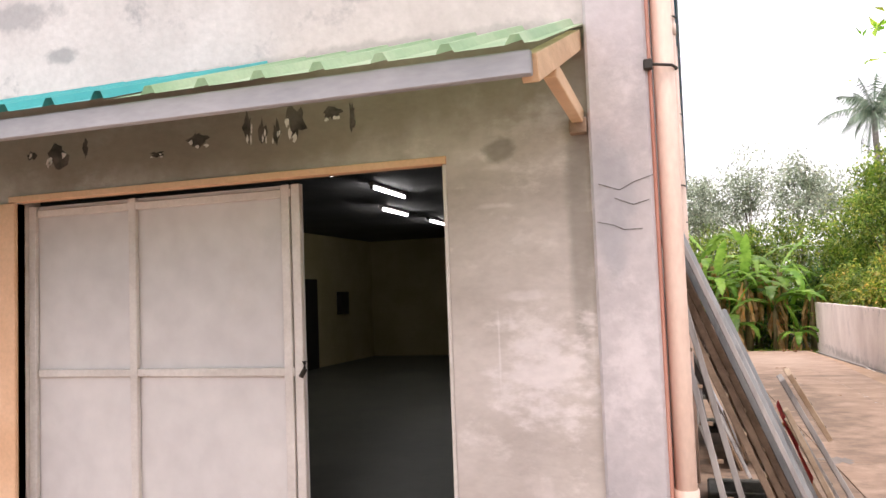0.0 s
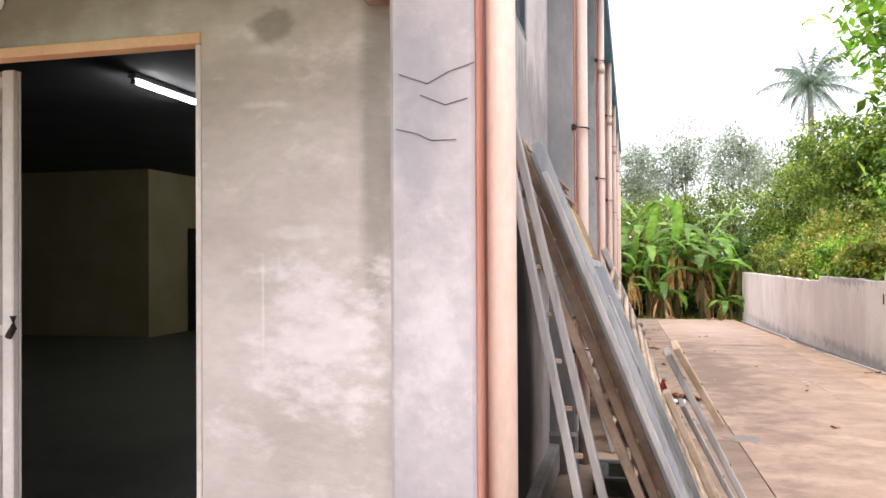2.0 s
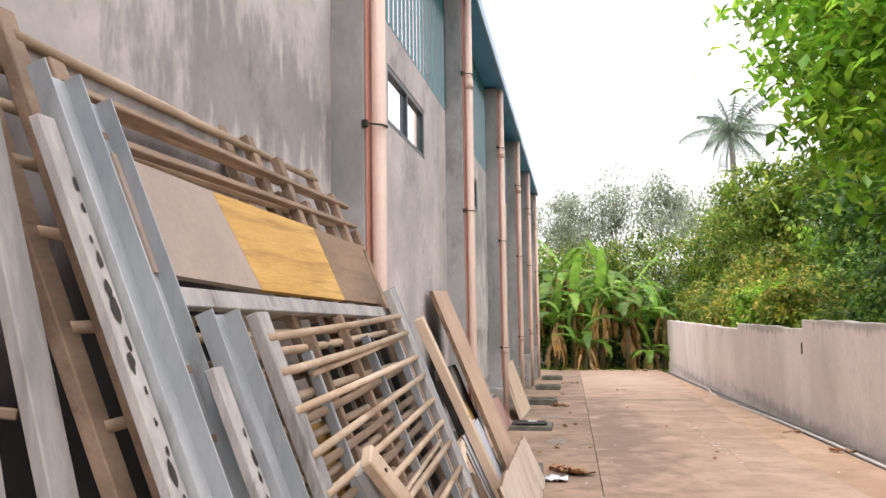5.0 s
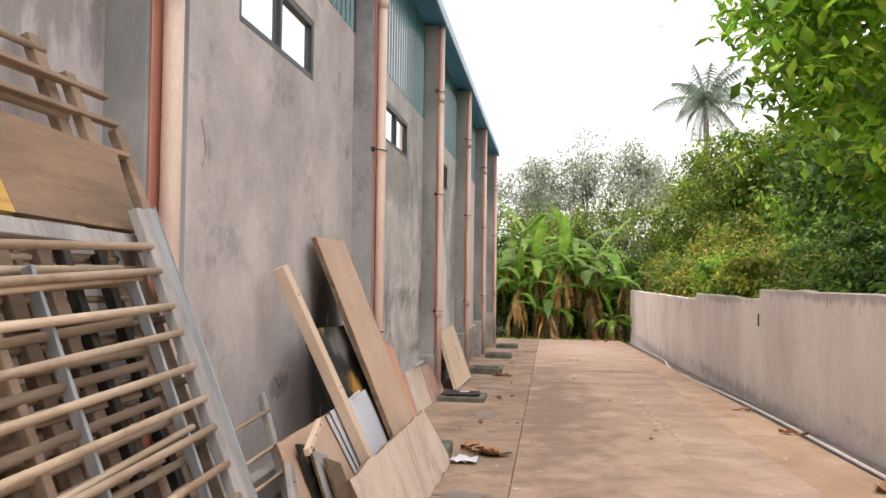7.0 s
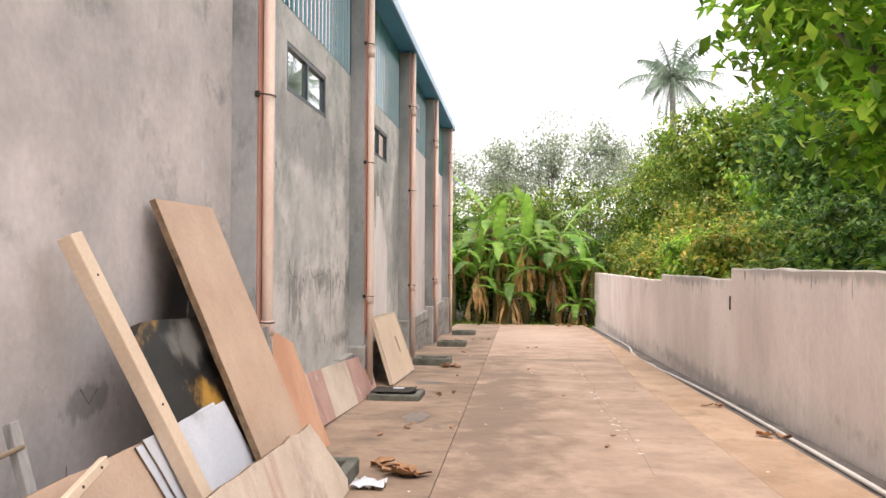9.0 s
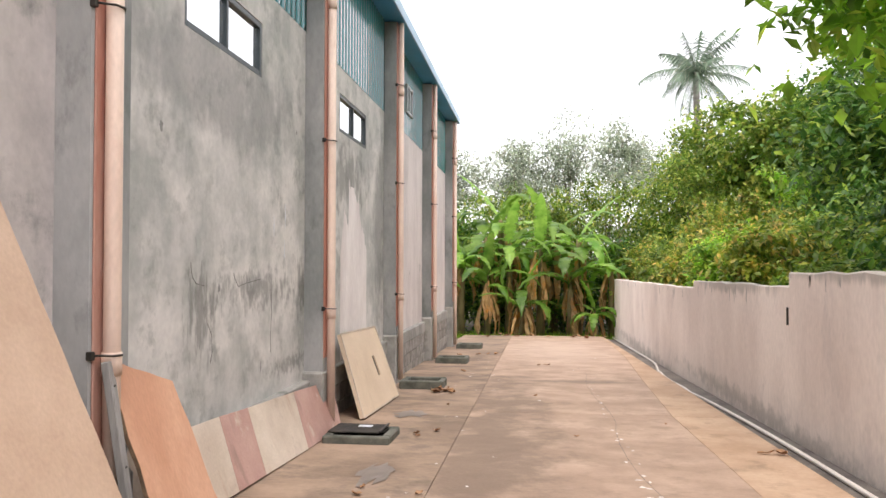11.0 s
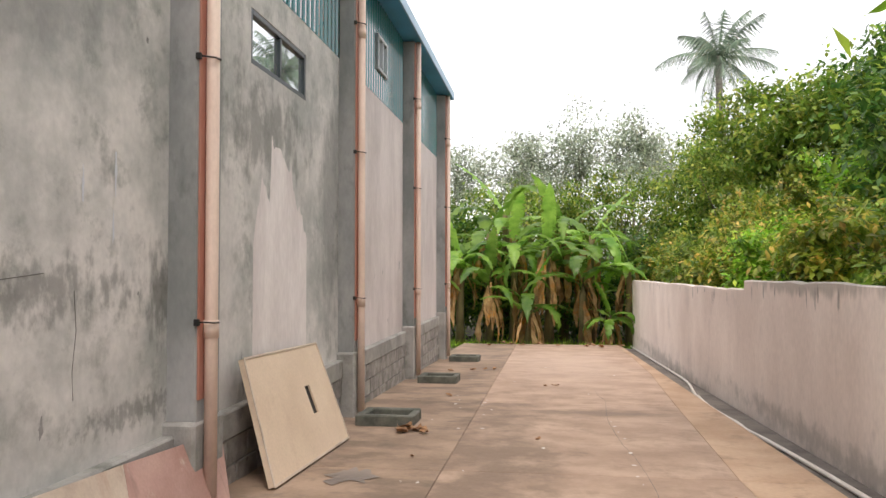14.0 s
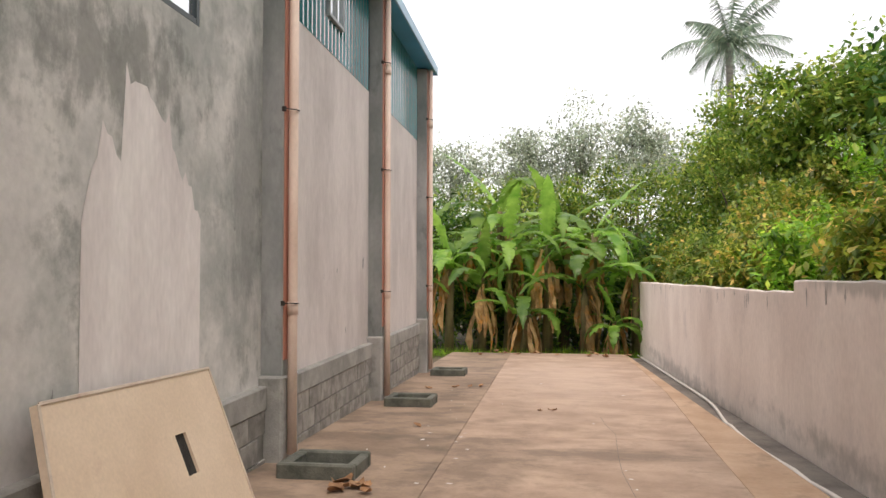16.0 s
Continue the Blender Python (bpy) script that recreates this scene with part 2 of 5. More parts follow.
PLASTER_MOULD = mat("mouldy_plaster", (0.42, 0.43, 0.41), (0.71, 0.685, 0.655), 1.7, 0.9, bump=0.2, fine=22, c=(0.25, 0.26, 0.24), cover=0.47, patch=2.3, patch_edge=0.22, detail=12, streak=((0.66, 0.635, 0.61), (2.2, 2.2, 0.9), 0.48, 0.7, 0.65), local_marks=(
    ((-0.31, 13.55, 1.2), (1, 1.1, 0.2), (0.15, 0.15, 0.14), 0.6, 0.9, 1.7, (11, 11, 7)),
    ((-0.31, 12.45, 1.1), (1, 0.28, 0.38), (0.15, 0.15, 0.14), 0.65, 0.8, 1.6, (13, 13, 4)),
    ((-0.31, 14.75, 1.15), (1, 0.3, 0.4), (0.12, 0.125, 0.115), 0.7, 0.8, 1.3, (10, 10, 4)),
    ((-0.31, 14.5, 0.5), (1, 0.8, 0.1), (0.14, 0.14, 0.13), 0.55, 0.9, 1.7, (16, 16, 12)),
    ((-0.31, 12.8, 2.7), (1, 2.0, 0.5), (0.24, 0.24, 0.235), 0.55, 0.6, 1.0, (3, 3, 2)),
    ((-0.31, 16.4, 2.45), (1, 1.5, 0.55), (0.17, 0.175, 0.16), 0.65, 0.9, 1.6, (6, 6, 4)),
    ((-0.31, 18.5, 1.9), (1, 0.6, 1.6), (0.19, 0.2, 0.19), 0.65, 0.7, 0.9, (4, 4, 1.5)),
    ((-0.31, 15.6, 1.0), (1, 0.35, 1.4), (0.7, 0.66, 0.64), 0.5, 0.6, 1.0, (5, 5, 5))))
SLAB = mat("drive_concrete", (0.36, 0.245, 0.176), (0.475, 0.338, 0.25), 1.3, 0.85, bump=0.3, fine=38, c=(0.25, 0.175, 0.13), cover=0.47, patch=3.4, stretch=(1, 1.2, 1), patch_edge=0.24, detail=11, per_object=0.03, streak=((0.2, 0.135, 0.095), (2.2, 2.8, 1), 0.47, 0.74, 0.55), local_marks=(
    ((1.5, 14, -0.2), (0.8, 9, 1), (0.17, 0.12, 0.085), 0.7, 0.8, 1.3, (2.6, 2.2, 1)),
    ((2.6, 19.5, -0.4), (1.3, 0.3, 1), (0.15, 0.11, 0.082), 0.6, 0.8, 1.1, (2.5, 6, 1)),
    ((2.4, 26, -0.6), (1.8, 6, 1), (0.50, 0.375, 0.295), 0.5, 0.9, 0.6, (1.5, 1.5, 1))))
SLAB_EDGE = mat("edge_concrete", (0.22, 0.152, 0.106), (0.37, 0.262, 0.188), 1.1, 0.88, bump=0.3, fine=26, c=(0.13, 0.10, 0.083), cover=0.47, patch=2.4, patch_edge=0.24, detail=11, per_object=0.05, streak=((0.13, 0.096, 0.07), (1.7, 2.6, 1), 0.5, 0.68, 0.7))
SLAB_SAND = mat("sandy_edge_concrete", (0.38, 0.245, 0.155), (0.50, 0.35, 0.24), 1.1, 0.88, bump=0.3, fine=26, c=(0.2, 0.14, 0.095), cover=0.46, patch=2.4, patch_edge=0.24, detail=11, per_object=0.04)
SOIL = mat("soil", (0.07, 0.055, 0.035), (0.13, 0.10, 0.06), 1.4, 0.95, bump=0.8, fine=20, c=(0.07, 0.09, 0.03), cover=0.45)
GUTTER = mat("gutter_concrete", (0.10, 0.085, 0.075), (0.2, 0.175, 0.15), 2.2, 0.9, bump=0.5)
BOUNDARY = mat("boundary_wall_plaster", (0.70, 0.60, 0.535), (0.84, 0.745, 0.675), 0.8, 0.9, bump=0.15, fine=22, c=(0.56, 0.49, 0.45), cover=0.44, patch=2.2, patch_edge=0.24, stretch=(1, 1, 0.6), detail=11, streak=((0.55, 0.48, 0.43), (3, 3, 0.35), 0.55, 0.8, 0.3), local_marks=(
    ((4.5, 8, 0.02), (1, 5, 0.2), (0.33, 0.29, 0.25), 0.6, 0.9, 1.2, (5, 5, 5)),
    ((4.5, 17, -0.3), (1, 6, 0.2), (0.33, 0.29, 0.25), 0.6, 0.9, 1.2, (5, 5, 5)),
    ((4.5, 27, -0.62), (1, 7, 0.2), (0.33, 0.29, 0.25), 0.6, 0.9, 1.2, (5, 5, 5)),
    ((4.5, 13, 1.38), (1, 3.5, 0.16), (0.34, 0.31, 0.27), 0.7, 0.6, 0.9, (7, 7, 1.2)),
    ((4.5, 8, 1.46), (1, 3.0, 0.16), (0.34, 0.31, 0.27), 0.7, 0.6, 0.9, (7, 7, 1.2)),
    ((4.5, 18.3, 1.18), (1, 2.6, 0.16), (0.36, 0.33, 0.29), 0.7, 0.6, 0.9, (7, 7, 1.2))))
TEAL = mat("teal_sheet", (0.02, 0.17, 0.18), (0.035, 0.24, 0.25), 1.2, 0.25, bump=0.02, stretch=(1, 1, 0.3))
TEAL.node_tree.nodes["Principled BSDF"].inputs["Coat Weight"].default_value = 1.0
TEAL.node_tree.nodes["Principled BSDF"].inputs["Coat Roughness"].default_value = 0.08
TEAL.node_tree.nodes["Principled BSDF"].inputs["Coat IOR"].default_value = 1.75
BLUE = mat("blue_sheet", (0.05, 0.27, 0.48), (0.08, 0.36, 0.60), 1.0, 0.35, bump=0.03)
BLUE_EDGE = mat("blue_fascia", (0.22, 0.42, 0.58), (0.3, 0.5, 0.66), 1.0, 0.4, bump=0.03)
GREEN = mat("green_sheet", (0.30, 0.50, 0.30), (0.46, 0.62, 0.42), 2.0, 0.5, bump=0.05, trans=0.35)
TEAL_ROOF = mat("teal_roof_sheet", (0.02, 0.30, 0.31), (0.04, 0.38, 0.38), 2.0, 0.45, bump=0.05)
FASCIA = mat("grey_fascia", (0.28, 0.29, 0.30), (0.38, 0.38, 0.39), 4.0, 0.5, metal=0.3, bump=0.08, stretch=(0.3, 1, 1))
TIMBER = mat("pale_timber", (0.55, 0.36, 0.21), (0.68, 0.48, 0.30), 7, 0.75, bump=0.2, stretch=(0.25, 0.25, 1.0), c=(0.4, 0.25, 0.14), cover=0.35)
PEACH = mat("peach_door_frame", (0.72, 0.44, 0.26), (0.8, 0.52, 0.33), 3, 0.6, bump=0.06)
DOORWHITE = mat("door_white_paint", (0.58, 0.56, 0.55), (0.67, 0.65, 0.63), 0.9, 0.5, bump=0.0, fine=8, c=(0.50, 0.46, 0.42), cover=0.42, patch_edge=0.3)
DOORBAR = mat("door_bar_paint", (0.58, 0.54, 0.50), (0.68, 0.64, 0.60), 3, 0.5, bump=0.05, c=(0.32, 0.22, 0.15), cover=0.33)
RED = mat("red_oxide_paint", (0.40, 0.16, 0.11), (0.50, 0.24, 0.18), 2.5, 0.6, bump=0.1, c=(0.56, 0.38, 0.31), cover=0.45, patch_edge=0.2, stretch=(1, 1, 0.25), per_object=0.1)
CREAM = mat("cream_pvc", (0.64, 0.47, 0.38), (0.76, 0.60, 0.50), 1.3, 0.5, bump=0.04, c=(0.54, 0.31, 0.23), cover=0.42, patch_edge=0.2, stretch=(1, 1, 0.4))
DARKMETAL = mat("dark_metal", (0.03, 0.03, 0.03), (0.07, 0.06, 0.05), 8, 0.55, metal=0.6, bump=0.1)
FRAME = mat("window_frame_dark", (0.025, 0.04, 0.045), (0.045, 0.06, 0.065), 5, 0.4, bump=0.03)
GLASS = glass("window_glass", (0.02, 0.025, 0.03))
GLASS.node_tree.nodes["Principled BSDF"].inputs["Metallic"].default_value = 0.85
GLASS.node_tree.nodes["Principled BSDF"].inputs["Base Color"].default_value = (0.75, 0.8, 0.82, 1)
GALV = mat("galvanised_steel", (0.30, 0.33, 0.345), (0.44, 0.465, 0.47), 4, 0.45, metal=0.3, bump=0.08, c=(0.18, 0.18, 0.17), cover=0.44, stretch=(1, 1, 0.3), per_object=0.1)
GREYBOARD = mat("weathered_timber", (0.29, 0.28, 0.27), (0.44, 0.42, 0.395), 9, 0.85, bump=0.35, c=(0.15, 0.14, 0.13), cover=0.43, stretch=(1, 1, 0.15), per_object=0.12)
STICK = mat("sunbleached_bar", (0.36, 0.26, 0.17), (0.56, 0.44, 0.32), 5, 0.8, bump=0.3, c=(0.27, 0.18, 0.11), cover=0.45, stretch=(1, 0.4, 1), per_object=0.22)
BROWNBAR = mat("brown_timber", (0.20, 0.14, 0.095), (0.32, 0.23, 0.16), 8, 0.85, bump=0.3, c=(0.12, 0.085, 0.06), cover=0.4, stretch=(1, 0.3, 1), per_object=0.12)
YELLOWPLY = mat("yellow_stained_plywood", (0.50, 0.28, 0.06), (0.64, 0.40, 0.12), 3, 0.7, bump=0.25, c=(0.28, 0.16, 0.06), cover=0.4, stretch=(1, 0.35, 2.2), streak=((0.25, 0.12, 0.03), (1, 1.2, 22), 0.5, 0.66, 0.6))
DULLTAN = mat("dull_tan_plywood", (0.33, 0.265, 0.22), (0.42, 0.34, 0.285), 2, 0.8, bump=0.15, c=(0.26, 0.2, 0.16), cover=0.42)
BROWNPLY = mat("brown_plywood", (0.19, 0.13, 0.08), (0.30, 0.2, 0.13), 3, 0.8, bump=0.2, c=(0.44, 0.25, 0.13), cover=0.38, stretch=(1, 0.4, 2), streak=((0.12, 0.075, 0.045), (1, 1.2, 18), 0.5, 0.7, 0.6))
TANPLY = mat("tan_plywood", (0.47, 0.32, 0.225), (0.58, 0.42, 0.31), 1.4, 0.7, bump=0.1, fine=50, c=(0.40, 0.27, 0.19), cover=0.42, detail=10)
CREAMBOARD = mat("cream_board", (0.64, 0.495, 0.36), (0.72, 0.575, 0.43), 1.2, 0.7, bump=0.08, fine=50, c=(0.58, 0.43, 0.31), cover=0.36, detail=10)
PINKBOARD = mat("pink_painted_board", (0.42, 0.24, 0.20), (0.54, 0.345, 0.295), 1.6, 0.75, bump=0.2, c=(0.60, 0.49, 0.42), cover=0.43, patch=1.6, detail=10, streak=((0.2, 0.14, 0.12), (3, 6, 0.9), 0.58, 0.75, 0.6))
PALEBOARD = mat("pale_board", (0.54, 0.44, 0.35), (0.68, 0.58, 0.48), 1.6, 0.75, bump=0.2, c=(0.36, 0.27, 0.22), cover=0.46, patch=1.4, patch_edge=0.2, detail=10, streak=((0.42, 0.25, 0.19), (1.2, 5, 0.8), 0.54, 0.7, 0.7))
WHITEBOARD = mat("white_board", (0.60, 0.63, 0.69), (0.70, 0.72, 0.77), 2, 0.5, bump=0.06, c=(0.45, 0.45, 0.46), cover=0.38)
BLACKBOARD = mat("black_stained_board", (0.008, 0.008, 0.010), (0.035, 0.032, 0.03), 1.6, 0.5, bump=0.15, c=(0.36, 0.20, 0.05), cover=0.46, patch=1.6, detail=9, local_marks=(((0.13, 9.5, 0.6), (0.6, 0.22, 0.26), (0.55, 0.30, 0.06), 0.9, 0.7, 0.9, (6, 6, 5)), ((0.0, 9.6, 1.0), (0.6, 0.45, 0.16), (0.22, 0.21, 0.19), 0.7, 0.6, 0.8, (6, 6, 4))))
ORANGEBOARD = mat("orange_plywood", (0.56, 0.29, 0.18), (0.66, 0.38, 0.25), 2, 0.75, bump=0.15, stretch=(1, 1, 0.4))
EDGEPLY = mat("plywood_edge", (0.12, 0.08, 0.05), (0.26, 0.17, 0.1), 14, 0.85, bump=0.3, stretch=(1, 0.2, 1))
BASIN = mat("mossy_concrete", (0.075, 0.08, 0.065), (0.15, 0.15, 0.125), 5, 0.92, bump=0.5, c=(0.22, 0.21, 0.185), cover=0.42)
# dirt of the basins; also stands for the shade inside both slots
BASINDARK = mat("basin_dirt_and_slot_shade", (0.018, 0.016, 0.014), (0.05, 0.042, 0.035), 8, 0.95, bump=0.6)
HOSE = mat("white_hose", (0.66, 0.61, 0.55), (0.74, 0.69, 0.63), 3, 0.5, bump=0.03)
DRYLEAF = mat("dry_leaf", (0.26, 0.13, 0.06), (0.42, 0.24, 0.13), 12, 0.85, bump=0.3, per_object=0.25)
REDCLOTH = mat("red_plastic", (0.55, 0.05, 0.06), (0.68, 0.1, 0.1), 9, 0.6, bump=0.2)
ROOMWALL = mat("cream_room_wall", (0.46, 0.39, 0.19), (0.54, 0.46, 0.25), 1, 0.85, bump=0.08)
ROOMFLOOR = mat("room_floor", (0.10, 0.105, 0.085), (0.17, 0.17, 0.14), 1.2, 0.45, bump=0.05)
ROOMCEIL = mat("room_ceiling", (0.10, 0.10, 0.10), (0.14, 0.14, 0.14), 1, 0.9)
DARKDOOR = mat("dark_door", (0.015, 0.013, 0.012), (0.03, 0.026, 0.022), 3, 0.6)
TUBE = glow("lamp_tube", (0.95, 1.0, 0.98), 20)
BARK = mat("bark", (0.14, 0.11, 0.085), (0.24, 0.2, 0.16), 9, 0.95, bump=0.8, stretch=(1, 1, 0.25))
PALMBARK = mat("palm_bark", (0.2, 0.18, 0.16), (0.32, 0.29, 0.26), 5, 0.95, bump=0.6, stretch=(0.3, 0.3, 3))
BANANASTEM = mat("banana_stem", (0.10, 0.09, 0.04), (0.24, 0.2, 0.09), 5, 0.8, bump=0.3, c=(0.24, 0.13, 0.06), cover=0.48, stretch=(1, 1, 0.3), per_object=0.15)
BANANALEAF = mat("banana_leaf", (0.11, 0.27, 0.03), (0.32, 0.52, 0.09), 1.2, 0.35, bump=0.1, per_object=0.45, trans=0.5, c=(0.52, 0.58, 0.16), cover=0.38)
BANANADEAD = mat("dead_banana_leaf", (0.46, 0.27, 0.11), (0.68, 0.46, 0.23), 3, 0.85, bump=0.4, per_object=0.4, trans=0.3, c=(0.70, 0.30, 0.05), cover=0.46)
LEAF_BRIGHT = leaf_mat("bright_leaves", (0.10, 0.25, 0.022), (0.28, 0.50, 0.045), (0.52, 0.60, 0.09), trans=0.5)
LEAF_DARK = leaf_mat("dark_leaves", (0.025, 0.085, 0.018), (0.11, 0.22, 0.035), (0.30, 0.38, 0.06), trans=0.45)
LEAF_OLIVE = leaf_mat("olive_leaves", (0.07, 0.15, 0.022), (0.21, 0.31, 0.045), (0.44, 0.43, 0.09), trans=0.5)
LEAF_RUST = leaf_mat("rusty_leaves", (0.08, 0.16, 0.02), (0.28, 0.33, 0.045), (0.64, 0.42, 0.12), trans=0.45)
# distance haze is mixed into the leaf colour of the far trees
LEAF_FAR = leaf_mat("haze_tinted_leaves", (0.24, 0.30, 0.22), (0.36, 0.41, 0.30), (0.47, 0.47, 0.37), trans=0.5)
LEAF_PALM = leaf_mat("palm_leaflets", (0.11, 0.17, 0.12), (0.19, 0.26, 0.18), (0.30, 0.32, 0.23), trans=0.4)


# ---- mesh helpers ----
def place(ob, parent=None, m=None):
    ob.parent = parent
    if m is not None:
        ob.matrix_basis = m
    return ob


def part(name, bm, material, parent=None, label="", m=None, smooth=False):
    me = bpy.data.meshes.new(name)
    bm.to_mesh(me)
    bm.free()
    for mm in (material if isinstance(material, (list, tuple)) else [material]):
        me.materials.append(mm)
    if smooth:
        for p in me.polygons:
            p.use_smooth = True
    ob = new(name, me)
    if label:
        tagged(ob, label)
    return place(ob, parent, m)


def raw(name, verts, faces, material, parent=None, label="", smooth=False):
    me = bpy.data.meshes.new(name)
    me.from_pydata([tuple(v) for v in verts], [], [tuple(f) for f in faces])
    me.materials.append(material)
    if smooth:
        for p in me.polygons:
            p.use_smooth = True
    me.update()
    ob = new(name, me)
    if label:
        tagged(ob, label)
    return place(ob, parent)


def box(x0, y0, z0, x1, y1, z1, bevel=0.0, bm=None):
    own = bmesh.new()
    bmesh.ops.create_cube(own, size=1)
    for v in own.verts:
        v.co = Vector(((x0 + x1) / 2 + v.co.x * (x1 - x0), (y0 + y1) / 2 + v.co.y * (y1 - y0), (z0 + z1) / 2 + v.co.z * (z1 - z0)))
    if bevel:
        bmesh.ops.bevel(own, geom=list(own.edges), offset=bevel, segments=1, affect='EDGES', profile=0.5)
    if bm is None:
        return own
    me = bpy.data.meshes.new("tmp")
    own.to_mesh(me)
    own.free()
    bm.from_mesh(me)
    bpy.data.meshes.remove(me)
    return bm


def thing(name, label, category, m=None, group="", kind=""):
    e = new(name)
    e.empty_display_size = 0.1
    tagged(e, label, category, group, kind)
    return place(e, None, m)


def struct(name, bm, material, label, category, smooth=False):
    return tagged(part(name, bm, material, smooth=smooth), label, category, kind="structure")


def tube(path, radius, seg=10, radii=None, caps=True):
    """A round bar along a path of points."""
    bm = bmesh.new()
    pts = [Vector(p) for p in path]
    rings = []
    for i, p in enumerate(pts):
        d = (pts[min(i + 1, len(pts) - 1)] - pts[max(i - 1, 0)]).normalized()
        u = d.cross(Vector((0, 0, 1)))
        if u.length < 0.05:
            u = d.cross(Vector((1, 0, 0)))
        u.normalize()
        w = u.cross(d)
        r = radii[i] if radii else radius
        rings.append([bm.verts.new(p + r * (math.cos(a) * u + math.sin(a) * w)) for a in [2 * math.pi * k / seg for k in range(seg)]])
    for a, b in zip(rings, rings[1:]):
        for k in range(seg):
            bm.faces.new((a[k], a[(k + 1) % seg], b[(k + 1) % seg], b[k]))
    if caps:
        bm.faces.new(rings[0][::-1])
        bm.faces.new(rings[-1])
    bmesh.ops.recalc_face_normals(bm, faces=bm.faces)
    return bm


def bar(p, q, w, d, up=(0, 0, 1), bevel=0.003):
    """A squared bar of width w and depth d from p to q, as a bmesh in place."""
    p, q = Vector(p), Vector(q)
    t = (q - p).normalized()
    s = t.cross(Vector(up)).normalized()
    n = s.cross(t)
    bm = box(-w / 2, -d / 2, 0, w / 2, d / 2, (q - p).length, bevel)
    m = Matrix((s, n, t)).transposed().to_4x4()
    m.translation = p
    bm.transform(m)
    return bm


def ground_z(y):
    return 0.31 - 0.035 * max(-12.0, min(34.0, y))


WALL_X, PIL_X, FRONT_Y = -0.31, -0.12, 3.13
BAY0, BAY = 6.84, 3.98
END_Y = 27.15
LEDGE_Z, SHEET_Z, EAVE_Z = 0.29, 3.70, 5.17
BACK_X = -13.0

# ---- ground ----
bm = bmesh.new()
xs = [-90, -40, -14, -6, 0, 4.3, 4.6, 8, 14, 24, 40, 90]
ys = [-60, -30, -12, -6, 0, 6, 12, 18, 24, 30, 34, 40, 50, 70, 110, 190]
gv = [[bm.verts.new((x, y, ground_z(y) - 0.16)) for x in xs] for y in ys]
for j in range(len(ys) - 1):
    for i in range(len(xs) - 1):
        bm.faces.new((gv[j][i], gv[j][i + 1], gv[j + 1][i + 1], gv[j + 1][i]))
struct("ground", bm, SOIL, "dark earth with weeds round the yard", "ground")


def sloped(x0, x1, y0, y1, drop=0.0, thick=0.14, bevel=0.003):
    """A slab that follows the fall of the drive."""
    b = box(x0, y0, -thick, x1, y1, 0, bevel)
    for v in b.verts:
        v.co.z += ground_z(v.co.y) - drop
    return b


def joint_x(y):
    return 3.44 + 0.055 * max(0.0, y - 17.0) * (1.0 if y < 26 else 9.0 / (y - 17.0))


def fitted(b, low, high):
    """Carry the slab's long edges along the slanting joint."""
    for v in b.verts:
        if low is not None and abs(v.co.x - low) < 0.02:
            v.co.x += joint_x(v.co.y) + 0.003 - low
        elif high is not None and abs(v.co.x - high) < 0.02:
            v.co.x += joint_x(v.co.y) - 0.003 - high
    return b


drive = thing("pavement", "cast concrete drive in stained brownish slabs", "pavement", kind="structure")
cuts = [-8.0, -3.6, 0.4, 4.4, 8.4, 12.4, 16.3, 20.3, 24.3, 28.3, 32.3]
for a, b in zip(cuts, cuts[1:]):
    part("slab", fitted(sloped(1.203, 3.40, a + 0.004, b - 0.004), None, 3.40), SLAB, drive)
    part("slab", sloped(WALL_X, 1.197, a + 0.004, b - 0.004, 0.003), SLAB_EDGE, drive)
    part("slab", fitted(sloped(3.40, 4.06, a + 0.004, b - 0.004, 0.004), 3.40, None), SLAB_SAND, drive)
for a, b in zip(cuts[:3], cuts[1:4]):
    part("slab", sloped(-7.0, WALL_X - 0.01, a + 0.006, min(b, FRONT_Y) - 0.006, 0.004), SLAB, drive)
gut = struct("gutter", sloped(4.06, 4.46, -8, 32.3, 0.09), GUTTER, "shallow dark concrete gutter along the boundary wall", "gutter")

# ---- boundary wall ----
bwall = thing("boundary_wall", "stepped pinkish-grey plastered boundary wall with grimy top", "wall", kind="structure")
steps = [(-8.0, 5.5, 1.60, 1.56), (5.5, 10.6, 1.50, 1.45), (10.6, 15.7, 1.37, 1.35), (15.7, 20.5, 1.20, 1.17), (20.5, 33.2, 1.05, 0.98)]
for y0, y1, z0, z1 in steps:
    b = bmesh.new()
    n = int((y1 - y0) / 0.35)
    rows_ = []
    for i in range(n + 1):
        y = y0 + (y1 - y0) * i / n
        top = z0 + (z1 - z0) * i / n + random.uniform(-0.014, 0.012)
        zb = ground_z(y) - 0.16
        rows_.append([b.verts.new(c) for c in ((4.50, y, zb), (4.50, y, top - 0.015), (4.515, y, top), (4.635, y, top - random.uniform(0, 0.02)), (4.65, y, zb))])
    for p, q in zip(rows_, rows_[1:]):
        for k in range(4):
            b.faces.new((p[k], p[k + 1], q[k + 1], q[k]))
    b.faces.new(rows_[0])
    b.faces.new(rows_[-1][::-1])
    bmesh.ops.recalc_face_normals(b, faces=b.faces)
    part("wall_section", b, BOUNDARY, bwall)

